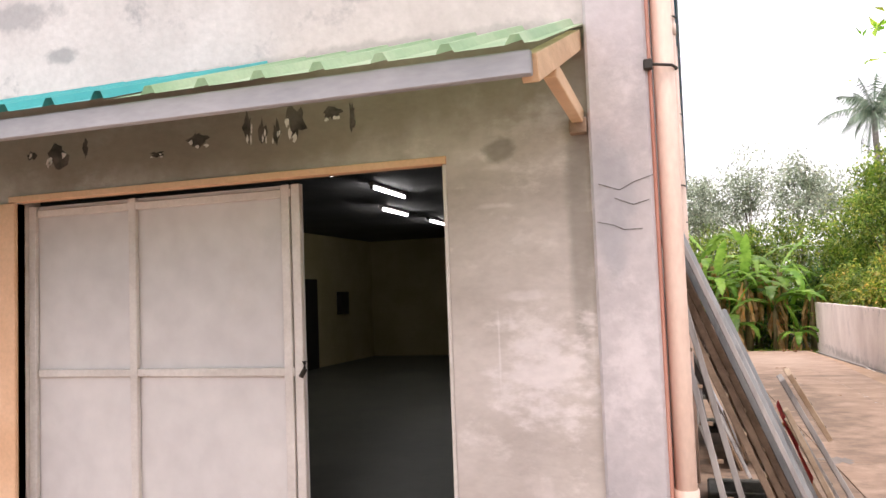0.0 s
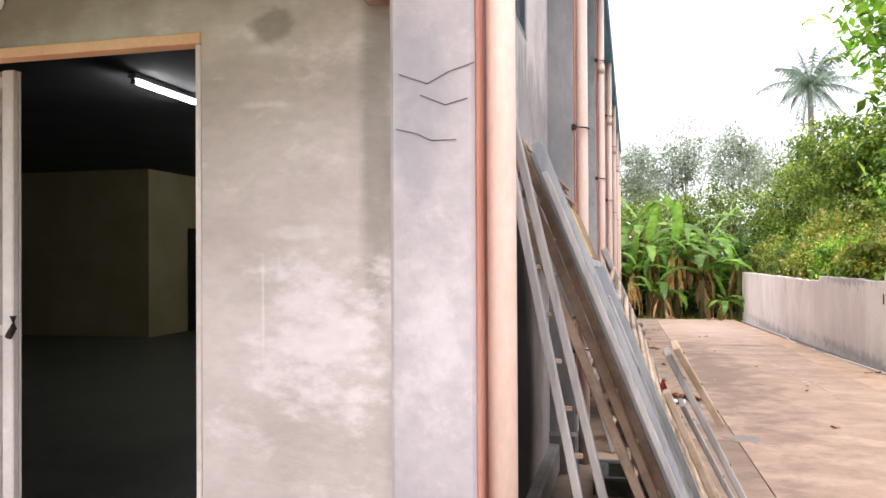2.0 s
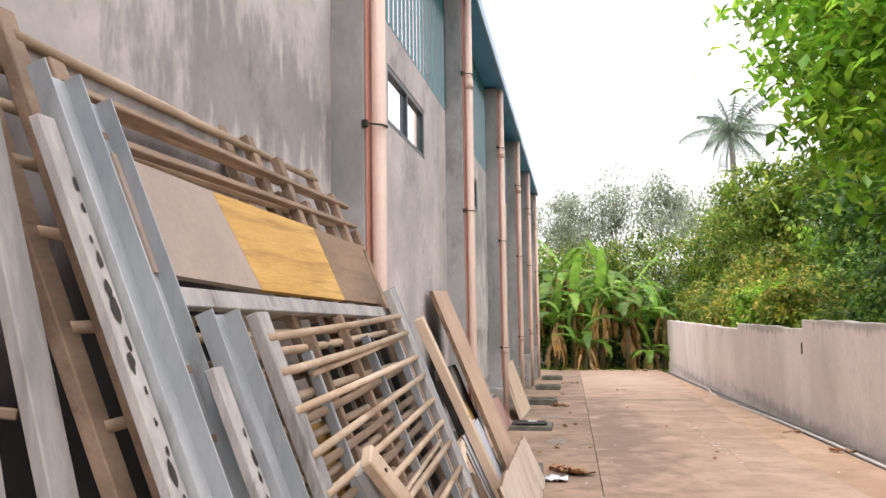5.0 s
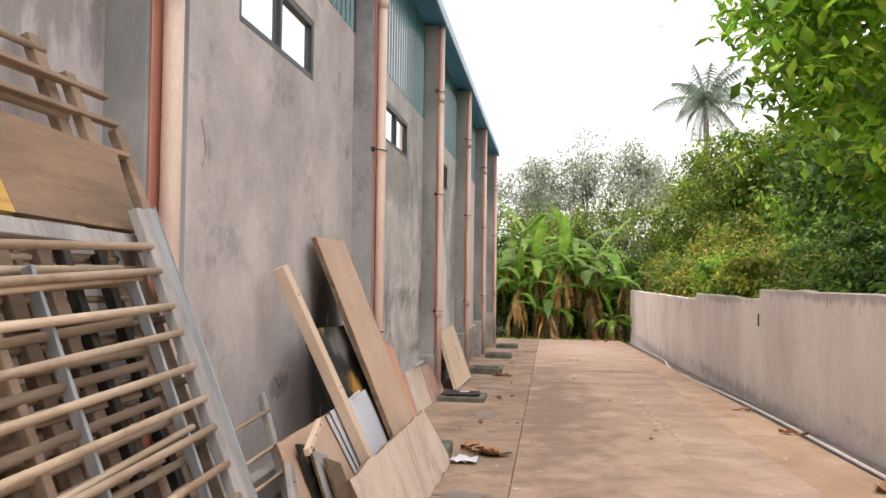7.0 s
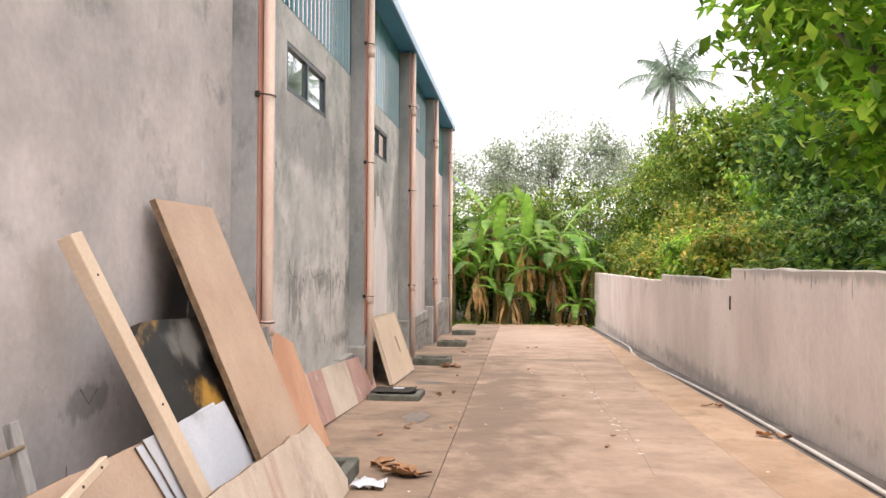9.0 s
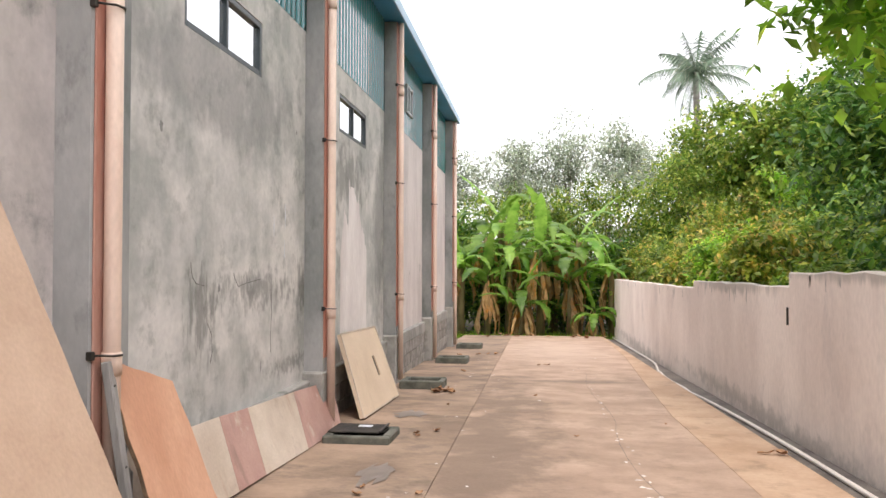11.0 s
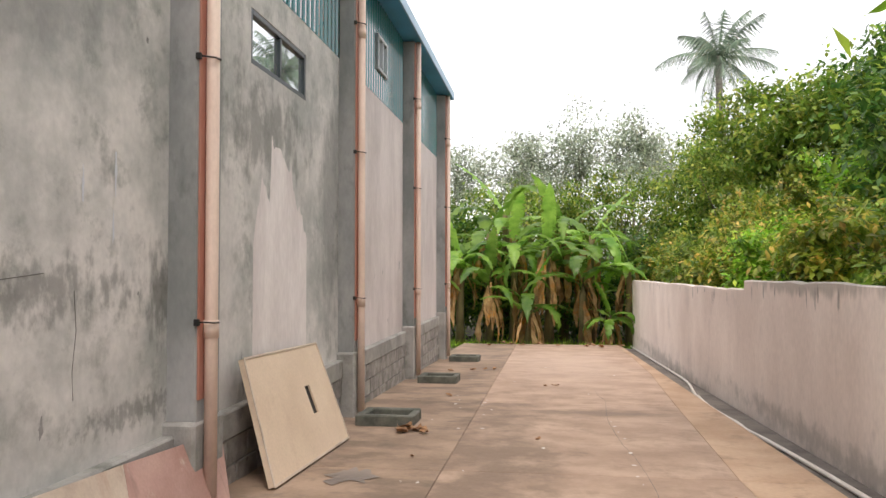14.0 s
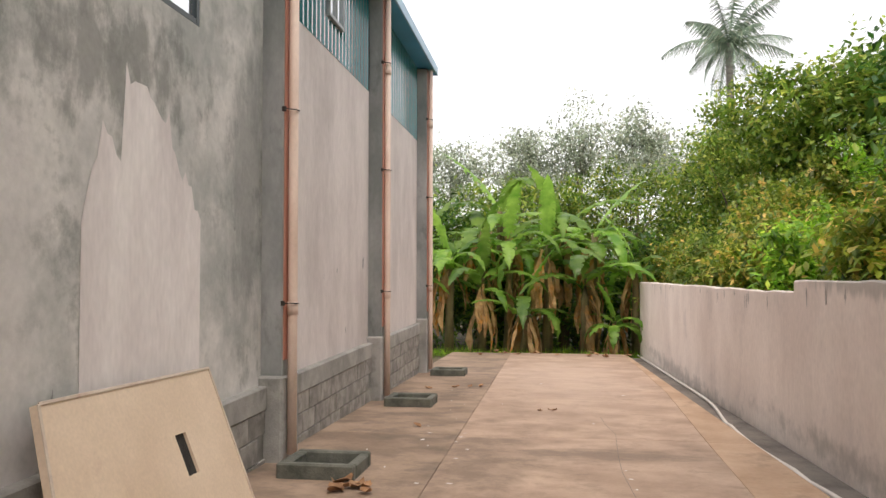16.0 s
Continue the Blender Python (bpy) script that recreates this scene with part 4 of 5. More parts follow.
def plank(name, label, p, q, w, d, material, up=(1, 0, 0.4), category="plank", group=""):
    e = thing(name, label, category, group=group)
    b = bar(p, q, w, d, up, 0.004)
    body = part("body", b, material, e)
    for t, s in ((0.12, 0.5), (0.5, -0.4), (0.85, 0.3)):
        c = Vector(p).lerp(Vector(q), t)
        n = Vector(up).normalized()
        part("nail", tube([c + n * (d / 2 - 0.002), c + n * (d / 2 + 0.004)], 0.006, 6), DARKMETAL, body)
    return e


# ladder-like frame nearest the corner
lad = thing("ladder_frame", "tall grey weathered timber ladder frame leaning on the wall", "frame")
part("rail", bar((-0.24, 4.0, 2.42), (0.20, 4.0, ground_z(4) + 0.01), 0.065, 0.03, (1, 0, 0.2)), GREYBOARD, lad)
part("rail", bar((-0.20, 4.06, 2.36), (0.30, 4.14, ground_z(4) + 0.01), 0.075, 0.03, (1, 0, 0.25)), GREYBOARD, lad)
for i in range(11):
    f = 0.1 + 0.082 * i
    part("rung", bar(Vector((-0.25, 4.034, 2.42)).lerp(Vector((0.175, 4.034, 0.18)), f), Vector((-0.225, 4.05, 2.40)).lerp(Vector((0.25, 4.1, 0.18)), f), 0.02, 0.02), BROWNBAR, lad)

for j, (y, zt, off, w) in enumerate(((4.24, 2.13, 0.0, 0.115), (4.40, 2.12, -0.03, 0.10), (4.52, 1.62, 0.03, 0.14))):
    ch = thing("steel_channel", "grey galvanised steel channel leaning on old gates", "steel channel", group="leaning steel channels")
    zb = ground_z(y) + 0.012
    c = 0.745 + off
    part("web", bar(on(K, c, y, zb), on(K, c, y, zt), w, 0.004, (1, 0, K), 0.001), GALV, ch)
    for s in (-1, 1):
        part("flange", bar(on(K, c, y + s * w / 2, zb, 0.02), on(K, c, y + s * w / 2, zt, 0.02), 0.004, 0.045, (1, 0, K), 0.001), GALV, ch)
    part("fold", bar(on(K, c, y - 0.02, zb, 0.008), on(K, c, y - 0.02, zt - 0.01, 0.008), 0.028, 0.014, (1, 0, K), 0.004), GALV, ch)
    if j != 1:
        b = bmesh.new()
        for i in range(34):
            z = zt - 0.25 - i * 0.05 - random.uniform(0, 0.02)
            yy = y - w / 2 - 0.028 + random.uniform(-0.012, 0.012)
            s = random.uniform(0.006, 0.02)
            vs = [b.verts.new(on(K, c, yy + s * 0.7 * math.cos(a) * random.uniform(0.6, 1.2), z + 1.5 * s * math.sin(a) * random.uniform(0.6, 1.2), 0.0245)) for a in [k_ * math.pi / 4 for k_ in range(8)]]
            b.faces.new(vs)
        part("side_strip", bar(on(K, c, y - w / 2 - 0.03, zb, 0.01), on(K, c, y - w / 2 - 0.03, zt - 0.12, 0.01), 0.05, 0.025, (1, 0, K), 0.003), GREYBOARD, ch, "weathered strip beside the channel")
        tagged(part("tar_spotting", b, DARKMETAL, ch, "black tar spots along the strip"), kind="stuff")

g5 = ground_z(4.9)
for p, q, w, d, mt in (((0.47, 4.64, 1.28), (0.69, 4.90, 0.88), 0.07, 0.03, STICK), ((0.44, 4.72, 1.24), (0.98, 4.98, g5 + 0.015), 0.11, 0.03, GREYBOARD),
                       ((0.42, 4.36, 1.12), (0.82, 4.42, g5 + 0.03), 0.06, 0.03, STICK), ((0.44, 4.50, 1.05), (0.86, 4.58, g5 + 0.02), 0.055, 0.03, STICK),
                       ((0.52, 5.05, 0.95), (0.92, 5.35, g5 + 0.005), 0.09, 0.025, GREYBOARD), ((0.40, 5.6, 1.0), (0.84, 5.8, g5 - 0.02), 0.05, 0.03, BROWNBAR)):
    plank("plank", "loose weathered timber plank leaning on the old gates", p, q, w, d, mt, group="loose planks by the gates")
b = bmesh.new()
pts = [on(K, 0.86, 4.72 + 0.10 * i + 0.05 * math.sin(i * 2.1), 1.05 - 0.09 * i + 0.05 * math.cos(i * 1.7)) for i in range(6)]
for i, p in enumerate(pts):
    w = 0.018 + 0.01 * math.sin(i * 1.3)
    b.verts.new(p + Vector((0, 0, w)))
    b.verts.new(p - Vector((0.01, 0, w)))
b.verts.ensure_lookup_table()
for i in range(5):
    b.faces.new((b.verts[2 * i], b.verts[2 * i + 1], b.verts[2 * i + 3], b.verts[2 * i + 2]))
bmesh.ops.solidify(b, geom=b.faces[:], thickness=0.004)
tagged(part("plastic_strip", b, REDCLOTH, smooth=True), "torn red plastic strip caught on gate bars", "plastic strip")

# boards in the next bays
board("tall_plywood", "tall tan plywood sheet leaning against the wall", "board", K, 0.478, [(9.48, 1.77), (10.28, 1.77), (10.42, 0.0), (9.62, 0.02)], 0.035, TANPLY)
plank("yellow_post", "pale yellow square timber post leaning on the wall", (-0.175, 8.57, 1.54), (0.46, 8.89, 0.02), 0.10, 0.07, CREAMBOARD, category="post")
board("pale_board", "pale worn board standing low before other boards", "board", 0.35, 0.665, ragged([(7.75, 0.49), (9.98, 0.45), (10.36, 0.02), (10.3, -0.04), (7.9, 0.035)], 0.012), 0.022, PALEBOARD)
board("white_sheet", "white laminate sheet leaning among the boards", "board", K, 0.405, [(8.62, 0.66), (9.55, 0.66), (9.75, 0.05), (8.85, 0.05)], 0.008, WHITEBOARD)
board("white_sheet", "second white laminate sheet behind the first", "board", K, 0.39, [(8.57, 0.64), (9.45, 0.67), (9.7, 0.05), (8.8, 0.05)], 0.008, WHITEBOARD)
board("scorched_board", "black scorched board with golden patches behind white sheets", "board", K, 0.365, [(8.92, 1.06), (9.05, 1.13), (9.75, 1.11), (9.9, 0.02), (9.0, 0.02)], 0.06, BLACKBOARD)
board("brown_board", "low brown plywood sheet on edge at the wall", "board", K, 0.375, [(7.75, 0.65), (8.84, 0.64), (8.98, 0.02), (7.8, 0.04)], 0.02, TANPLY)
sg = gate("small timber grille leaning low on the wall", 0.3, 0.15, [(7.60, 0.83), (8.08, 0.84)], [0.74, 0.57, 0.42, 0.27, 0.14], 7.58, 8.1, GREYBOARD, STICK, 0.055, 0.011)
plank("timber_offcut", "short yellow timber offcut lying over small boards", (0.28, 7.72, 0.62), (0.20, 8.2, 0.68), 0.04, 0.03, CREAMBOARD, (1, 0, 0.3))
plank("timber_offcut", "short grey timber offcut beside low boards", (0.40, 7.35, 0.06), (0.18, 7.75, 0.55), 0.07, 0.03, GREYBOARD, (1, 0, 0.3))
for j in range(3):
    board("small_board", "small dark board offcut standing on edge", "board", 0.3, 0.36 + 0.04 * j, [(7.9 + 0.07 * j, 0.62 - 0.05 * j), (8.12 + 0.07 * j, 0.56 - 0.06 * j), (8.25 + 0.06 * j, 0.05), (7.98 + 0.06 * j, 0.05)], 0.014, [BLACKBOARD, GREYBOARD, BROWNPLY][j], group="small offcuts")
pb = thing("pink_board", "long low board with pink and pale painted bands", "board")
cut = [(10.95, 0.43, 11.0, -0.04), (12.55, 0.365, 12.45, -0.11), (13.05, 0.335, 12.95, -0.13), (14.1, 0.285, 13.95, -0.175), (15.27, 0.215, 15.05, -0.21)]
for i, (p, q) in enumerate(zip(cut, cut[1:])):
    part("band", slab_poly(K, -0.075, [(p[0] + 0.001, p[1]), (q[0] - 0.001, q[1]), (q[2] - 0.001, q[3]), (p[2] + 0.001, p[3])], 0.02), (PALEBOARD, PINKBOARD, PALEBOARD, PINKBOARD)[i], pb)
board("orange_board", "bent orange-brown plywood offcut leaning on the wall", "board", 0.33, 0.215, [(10.9, 0.95), (11.48, 0.77), (11.62, -0.07), (10.97, -0.05)], 0.02, ORANGEBOARD, 0.012)
plank("short_post", "short weathered post tied beside the downpipe", (-0.06, 10.86, 0.95), (0.08, 10.9, -0.05), 0.05, 0.04, GREYBOARD, category="post")

cp = thing("cream_panel", "cream panel with a dark slot leaning on the plinth", "panel")
PK, PC = 0.35, 0.06
outer = [(15.68, 0.655), (17.40, 0.605), (17.46, -0.285), (15.50, -0.21)]
s0, s1, t0, t1 = 16.73, 16.86, 0.06, 0.30
b = bmesh.new()
inner_ = [(s0, t1), (s1, t1 - 0.004), (s1 + 0.02, t0), (s0 + 0.02, t0 + 0.004)]
vo = [b.verts.new(on(PK, PC, y, z)) for y, z in outer]
vi = [b.verts.new(on(PK, PC, y, z)) for y, z in inner_]
wo = [b.verts.new(on(PK, PC, y, z, -0.045)) for y, z in outer]
wi = [b.verts.new(on(PK, PC, y, z, -0.045)) for y, z in inner_]
for i in range(4):
    j = (i + 1) % 4
    b.faces.new((vo[i], vo[j], vi[j], vi[i]))
    b.faces.new((wo[i], wi[i], wi[j], wo[j]))
    b.faces.new((vo[i], wo[i], wo[j], vo[j]))
    b.faces.new((vi[i], vi[j], wi[j], wi[i]))
bmesh.ops.recalc_face_normals(b, faces=b.faces)
part("face", b, CREAMBOARD, cp)
# added dark sheet, its colour stands in for shade within the slot
part("slot_shade", slab_poly(PK, PC, [(16.6, 0.4), (17.0, 0.39), (17.0, -0.05), (16.6, -0.04)], 0.01, -0.018), BASINDARK, cp, "dark sheet in place of the shade inside the slot")
for p, q in zip(outer, outer[1:] + outer[:1]):
    part("edge_strip", bar(on(PK, PC, *p, 0.003), on(PK, PC, *q, 0.003), 0.018, 0.008, (1, 0, PK), 0.002), PALEBOARD, cp, "worn pale edge strip")

# hose along the gutter
hp = [(4.42, 33.0), (4.40, 28), (4.38, 24.6), (4.33, 23.4), (4.16, 21.9), (4.08, 20.7), (4.10, 19.6), (4.20, 18.3), (4.27, 16.4), (4.29, 14.6), (4.27, 12.2), (4.24, 9.0), (4.30, 4.0), (4.26, -2)]
hpts = []
for i in range(len(hp) - 1):
    for s in range(4):
        f = s / 4
        p0, p1, p2, p3 = (Vector(hp[max(0, min(len(hp) - 1, i + d))]) for d in (-1, 0, 1, 2))
        v = 0.5 * ((2 * p1) + (p2 - p0) * f + (2 * p0 - 5 * p1 + 4 * p2 - p3) * f * f + (3 * p1 - p0 - 3 * p2 + p3) * f ** 3)
        hpts.append((v.x, v.y, ground_z(v.y) - 0.09 + 0.022 + (0.03 if 4.0 < v.x < 4.14 else 0)))
tagged(part("hose", tube(hpts, 0.022, 8), HOSE, smooth=True), "long white plastic hose lying along the gutter", "hose")


# ---- litter of dry leaves ----
def dry_leaves(x, y, n, r, size):
    e = thing("dry_leaves", "curled dry brown leaves fallen on the concrete", "leaves", pose(x, y, ground_z(y) - 0.004, -2.0), "fallen dry leaves")
    rnd = random.Random(int(x * 100 + y * 10))
    for _ in range(n):
        b = bmesh.new()
        L_, W_ = size * rnd.uniform(0.6, 1.2), size * rnd.uniform(0.2, 0.4)
        vs = []
        for i in range(5):
            f = i / 4
            w = W_ * math.sin(math.pi * (0.08 + 0.84 * f))
            z = 0.06 * size + size * 0.35 * (f - 0.5) ** 2 * rnd.uniform(0.3, 1.6)
            vs.append([b.verts.new((L_ * (f - 0.5), s * w, z + abs(s) * W_ * rnd.uniform(0.1, 0.7))) for s in (-1, 0, 1)])
        for p, q in zip(vs, vs[1:]):
            for k_ in (0, 1):
                b.faces.new((p[k_], p[k_ + 1], q[k_ + 1], q[k_]))
        b.transform(pose(rnd.gauss(0, r), rnd.gauss(0, r), 0.004, 0, rnd.uniform(-10, 10), rnd.uniform(0, 360)))
        part("leaf", b, DRYLEAF, e, smooth=True)


for a in ((0.95, 10.75, 9, 0.12, 0.2), (0.66, 17.95, 8, 0.09, 0.16), (4.02, 10.0, 5, 0.08, 0.2), (3.95, 12.6, 3, 0.08, 0.15), (3.9, 14.3, 2, 0.06, 0.14), (0.85, 14.9, 3, 0.1, 0.1),
          (2.3, 9.3, 1, 0.2, 0.09), (2.9, 15.5, 2, 0.5, 0.07), (1.7, 17.2, 2, 0.5, 0.07), (0.7, 24.5, 4, 0.2, 0.14), (3.3, 31.6, 8, 0.5, 0.2), (1.6, 31.9, 9, 0.6, 0.2), (2.5, 12.2, 2, 0.4, 0.07), (0.8, 12.6, 4, 0.3, 0.08), (2.0, 22.0, 3, 0.7, 0.1)):
    dry_leaves(*a)
rag = bmesh.new()
bmesh.ops.create_grid(rag, x_segments=7, y_segments=5, size=0.5)
for v in rag.verts:
    v.co = Vector((v.co.x * 0.22, v.co.y * 0.18, 0.035 + 0.05 * noise.noise(v.co * 6) + 0.02 * noise.noise(v.co * 17)))
bmesh.ops.solidify(rag, geom=rag.faces[:], thickness=0.004)
tagged(part("rag", rag, WHITEBOARD, m=pose(0.78, 10.45, ground_z(10.45) - 0.005), smooth=True), "crumpled white rag on the concrete", "rag")


# ---- planting ----
def leaf_cloud(centres, radii, per, size, rnd, flat=0.6, droop=0.3):
    """Many small folded leaves round the centres given, as vertex and face lists."""
    V, F = [], []
    for (cx, cy, cz), r in zip(centres, radii):
        n = per
        P = rnd.normal(0, 0.5, (n, 3)) * r * np.array((1, 1, flat)) + (cx, cy, cz)
        A = rnd.uniform(0, 2 * np.pi, n)
        T = rnd.uniform(-0.9, 0.5, n) - droop
        S = size * rnd.uniform(0.6, 1.35, n)
        R = rnd.uniform(-0.8, 0.8, n)
        D = np.stack([np.cos(A) * np.cos(T), np.sin(A) * np.cos(T), np.sin(T)], 1)
        H = np.stack([-np.sin(A), np.cos(A), R * 0.8], 1)
        H /= np.linalg.norm(H, axis=1)[:, None]
        U = np.cross(D, H)
        base = len(V)
        a = P
        b = P + D * (0.5 * S)[:, None] + H * (0.26 * S)[:, None] + U * (0.08 * S)[:, None]
        c = P + D * S[:, None]
        d = P + D * (0.5 * S)[:, None] - H * (0.26 * S)[:, None] + U * (0.08 * S)[:, None]
        V.extend(np.stack([a, b, c, d], 1).reshape(-1, 3).tolist())
        F.extend([(base + 4 * i, base + 4 * i + 1, base + 4 * i + 2, base + 4 * i + 3) for i in range(n)])
    return V, F


def tree(label, x, y, crown_z, rx, ry, rz, clumps, per, size, material, seed, name="tree", trunk_r=0.14, clump_r=0.7, limbs=7, hollow=0.45, flat=0.7, bark=None, category="tree"):
    rnd = np.random.RandomState(seed)
    e = thing(name, label, category)
    gz = ground_z(y) - 0.2
    lean_ = rnd.uniform(-0.4, 0.4, 2)
    top = Vector((x + lean_[0], y + lean_[1], crown_z + rz * 0.2))
    base = Vector((x, y, gz))
    path = [base.lerp(top, f) + Vector((0.12 * math.sin(4 * f + seed), 0.12 * math.cos(3 * f + seed), 0)) * (1 if f else 0) for f in (0, 0.2, 0.4, 0.6, 0.8, 1.0)]
    part("trunk", tube(path, 0.1, 9, [trunk_r * (1.25 - 0.9 * f) for f in (0, 0.2, 0.4, 0.6, 0.8, 1.0)]), bark or BARK, e, smooth=True)
    C, R = [], []
    while len(C) < clumps:
        u = rnd.normal(0, 1, 3)
        u /= np.linalg.norm(u)
        s = hollow + (1 - hollow) * rnd.uniform(0, 1) ** 0.6
        lump = 0.92 + 0.4 * noise.noise(Vector((u[0] * 1.6 + seed, u[1] * 1.6, u[2] * 1.6)))
        c = (x + u[0] * rx * s * lump, y + u[1] * ry * s * lump, crown_z + u[2] * rz * s * lump)
        r = clump_r * rnd.uniform(0.55, 1.25)
        if c[0] - 1.4 * r < 4.75 and -10 < c[1] < 33.3 and x > 4.7 and c[2] < 2.6:
            c = (4.75 + 1.4 * r + abs(c[0] - 4.75) * 0.3, c[1], c[2])
        C.append(c)
        R.append(r)
    for i in range(limbs):
        c = Vector(C[i * max(1, clumps // limbs)])
        p = path[2 + i % 3]
        mid = p.lerp(c, 0.5) + Vector((0, 0, 0.25))
        part("limb", tube([p, mid, c], 0.03, 6, [trunk_r * 0.45, trunk_r * 0.28, trunk_r * 0.08]), bark or BARK, e, smooth=True)
    V, F = leaf_cloud(C, R, per, size, rnd, flat)
    tagged(raw("crown", V, F, material, e), kind="stuff")
    return e


def banana_leaf_bm(length, width, droop, rnd, tears=True):
    """One arching leaf with torn strips, growing along +x from the origin."""
    b = bmesh.new()
    n = 22
    prev = None
    ang = rnd.uniform(0.7, 1.25)
    p = Vector((0, 0, 0))
    for i in range(n + 1):
        f = i / n
        w = width * (math.sin(math.pi * min(1, 0.04 + f * 0.98)) ** 0.55) * (1 if f > 0.1 else f * 4 + 0.1)
        a = ang - droop * f ** 1.25
        d = Vector((math.cos(a), 0, math.sin(a)))
        if i:
            p = p + d * (length / n)
        up = Vector((-math.sin(a), 0, math.cos(a)))
        fold = 0.28 + 0.22 * math.sin(i * 1.9)
        row = []
        for s in (-1, -0.5, 0, 0.5, 1):
            j = rnd.uniform(-0.09, 0.09) * abs(s) if tears else 0
            row.append(p + Vector((0, s * w / 2, 0)) - up * (abs(s) * w * fold * 0.5) + d * (j - 0.12 * abs(s) * w))
        if prev:
            for k_ in range(4):
                gap = rnd.uniform(0.35, 0.8) if tears and k_ in (0, 3) and rnd.random() < 0.8 else 1.0
                q = [prev[k_], prev[k_ + 1], row[k_ + 1], row[k_]]
                if gap < 1:
                    if k_ == 0:
                        q[3] = q[0].lerp(q[3], gap)
                    else:
                        q[2] = q[1].lerp(q[2], gap)
                b.faces.new([b.verts.new(v) for v in q])
        prev = row
    bmesh.ops.remove_doubles(b, verts=b.verts, dist=0.0008)
    return b


def dead_leaf_bm(length, width, rnd):
    b = bmesh.new()
    n = 8
    prev = None
    for i in range(n + 1):
        f = i / n
        w = width * (0.25 + math.sin(math.pi * f) * 0.9)
        row = [Vector((0.2 + 0.25 * math.sin(2.2 * f) + rnd.uniform(-0.04, 0.04), s * w / 2 + rnd.uniform(-0.03, 0.03), -length * f)) for s in (-1, -0.3, 0.3, 1)]
        if prev:
            for k_ in range(3):
                b.faces.new([b.verts.new(v) for v in (prev[k_], prev[k_ + 1], row[k_ + 1], row[k_])])
        prev = row
    bmesh.ops.remove_doubles(b, verts=b.verts, dist=0.0008)
    return b


def banana(seed, stem_h):
    rnd = random.Random(seed)
    e = thing("banana_plant", "banana plant with torn arching leaves and dead brown skirts", "banana plant", pose(0, -40, 0), "banana plants at the drive's end")
    part("stem", tube([(0, 0, 0), (0.02, 0.03, stem_h * 0.35), (0.0, 0.05, stem_h * 0.7), (0.03, 0.03, stem_h)], 0.1, 10, [0.15, 0.125, 0.11, 0.06]), BANANASTEM, e, smooth=True)
    n = 9
    for i in range(n):
        b = banana_leaf_bm(rnd.uniform(1.6, 2.7), rnd.uniform(0.32, 0.5), rnd.uniform(1.1, 2.7) if i > 0 else rnd.uniform(0.2, 0.8), rnd)
        b.transform(pose(0, 0, stem_h - 0.06 * i, 0, rnd.uniform(0, 30) if i > 0 else rnd.uniform(-20, -5), i * 137.5 + rnd.uniform(-25, 25)))
        part("leaf", b, BANANALEAF, e, smooth=True)
    for i in range(10):
        b = dead_leaf_bm(rnd.uniform(0.8, 1.7), rnd.uniform(0.09, 0.22), rnd)
        b.transform(pose(0, 0, stem_h * rnd.uniform(0.6, 0.98), 0, 0, rnd.uniform(0, 360)))
        part("dead_leaf", b, BANANADEAD, e, "dry brown hanging leaf")
    return e


protos = [banana(11, 2.75), banana(12, 3.2), banana(13, 2.2), banana(14, 1.4)]
spots = [(-0.6, 34.0, 0, 1.0), (0.3, 33.9, 2, 0.95), (1.0, 34.6, 1, 1.0), (1.5, 33.7, 3, 1.0), (2.1, 34.3, 0, 1.1), (3.1, 33.9, 2, 1.0), (3.4, 34.6, 1, 1.05),
         (4.5, 34.0, 0, 0.9), (0.1, 35.8, 1, 1.1), (2.6, 36.0, 1, 1.15), (5.5, 35.3, 3, 1.1), (-1.6, 35.0, 1, 1.0), (0.7, 36.8, 1, 1.3), (-2.4, 34.4, 2, 1.0), (3.9, 33.4, 3, 0.7)]
rb = random.Random(5)
used = set()
for x, y, kind_, s in spots:
    m = pose(x, y, ground_z(34) - 0.16, 0, 0, rb.uniform(0, 360))
    o = protos[kind_]
    if kind_ in used:
        o = copy_thing(o, m)
    else:
        o.matrix_basis = m
        used.add(kind_)
    o.scale = (s, s, s)


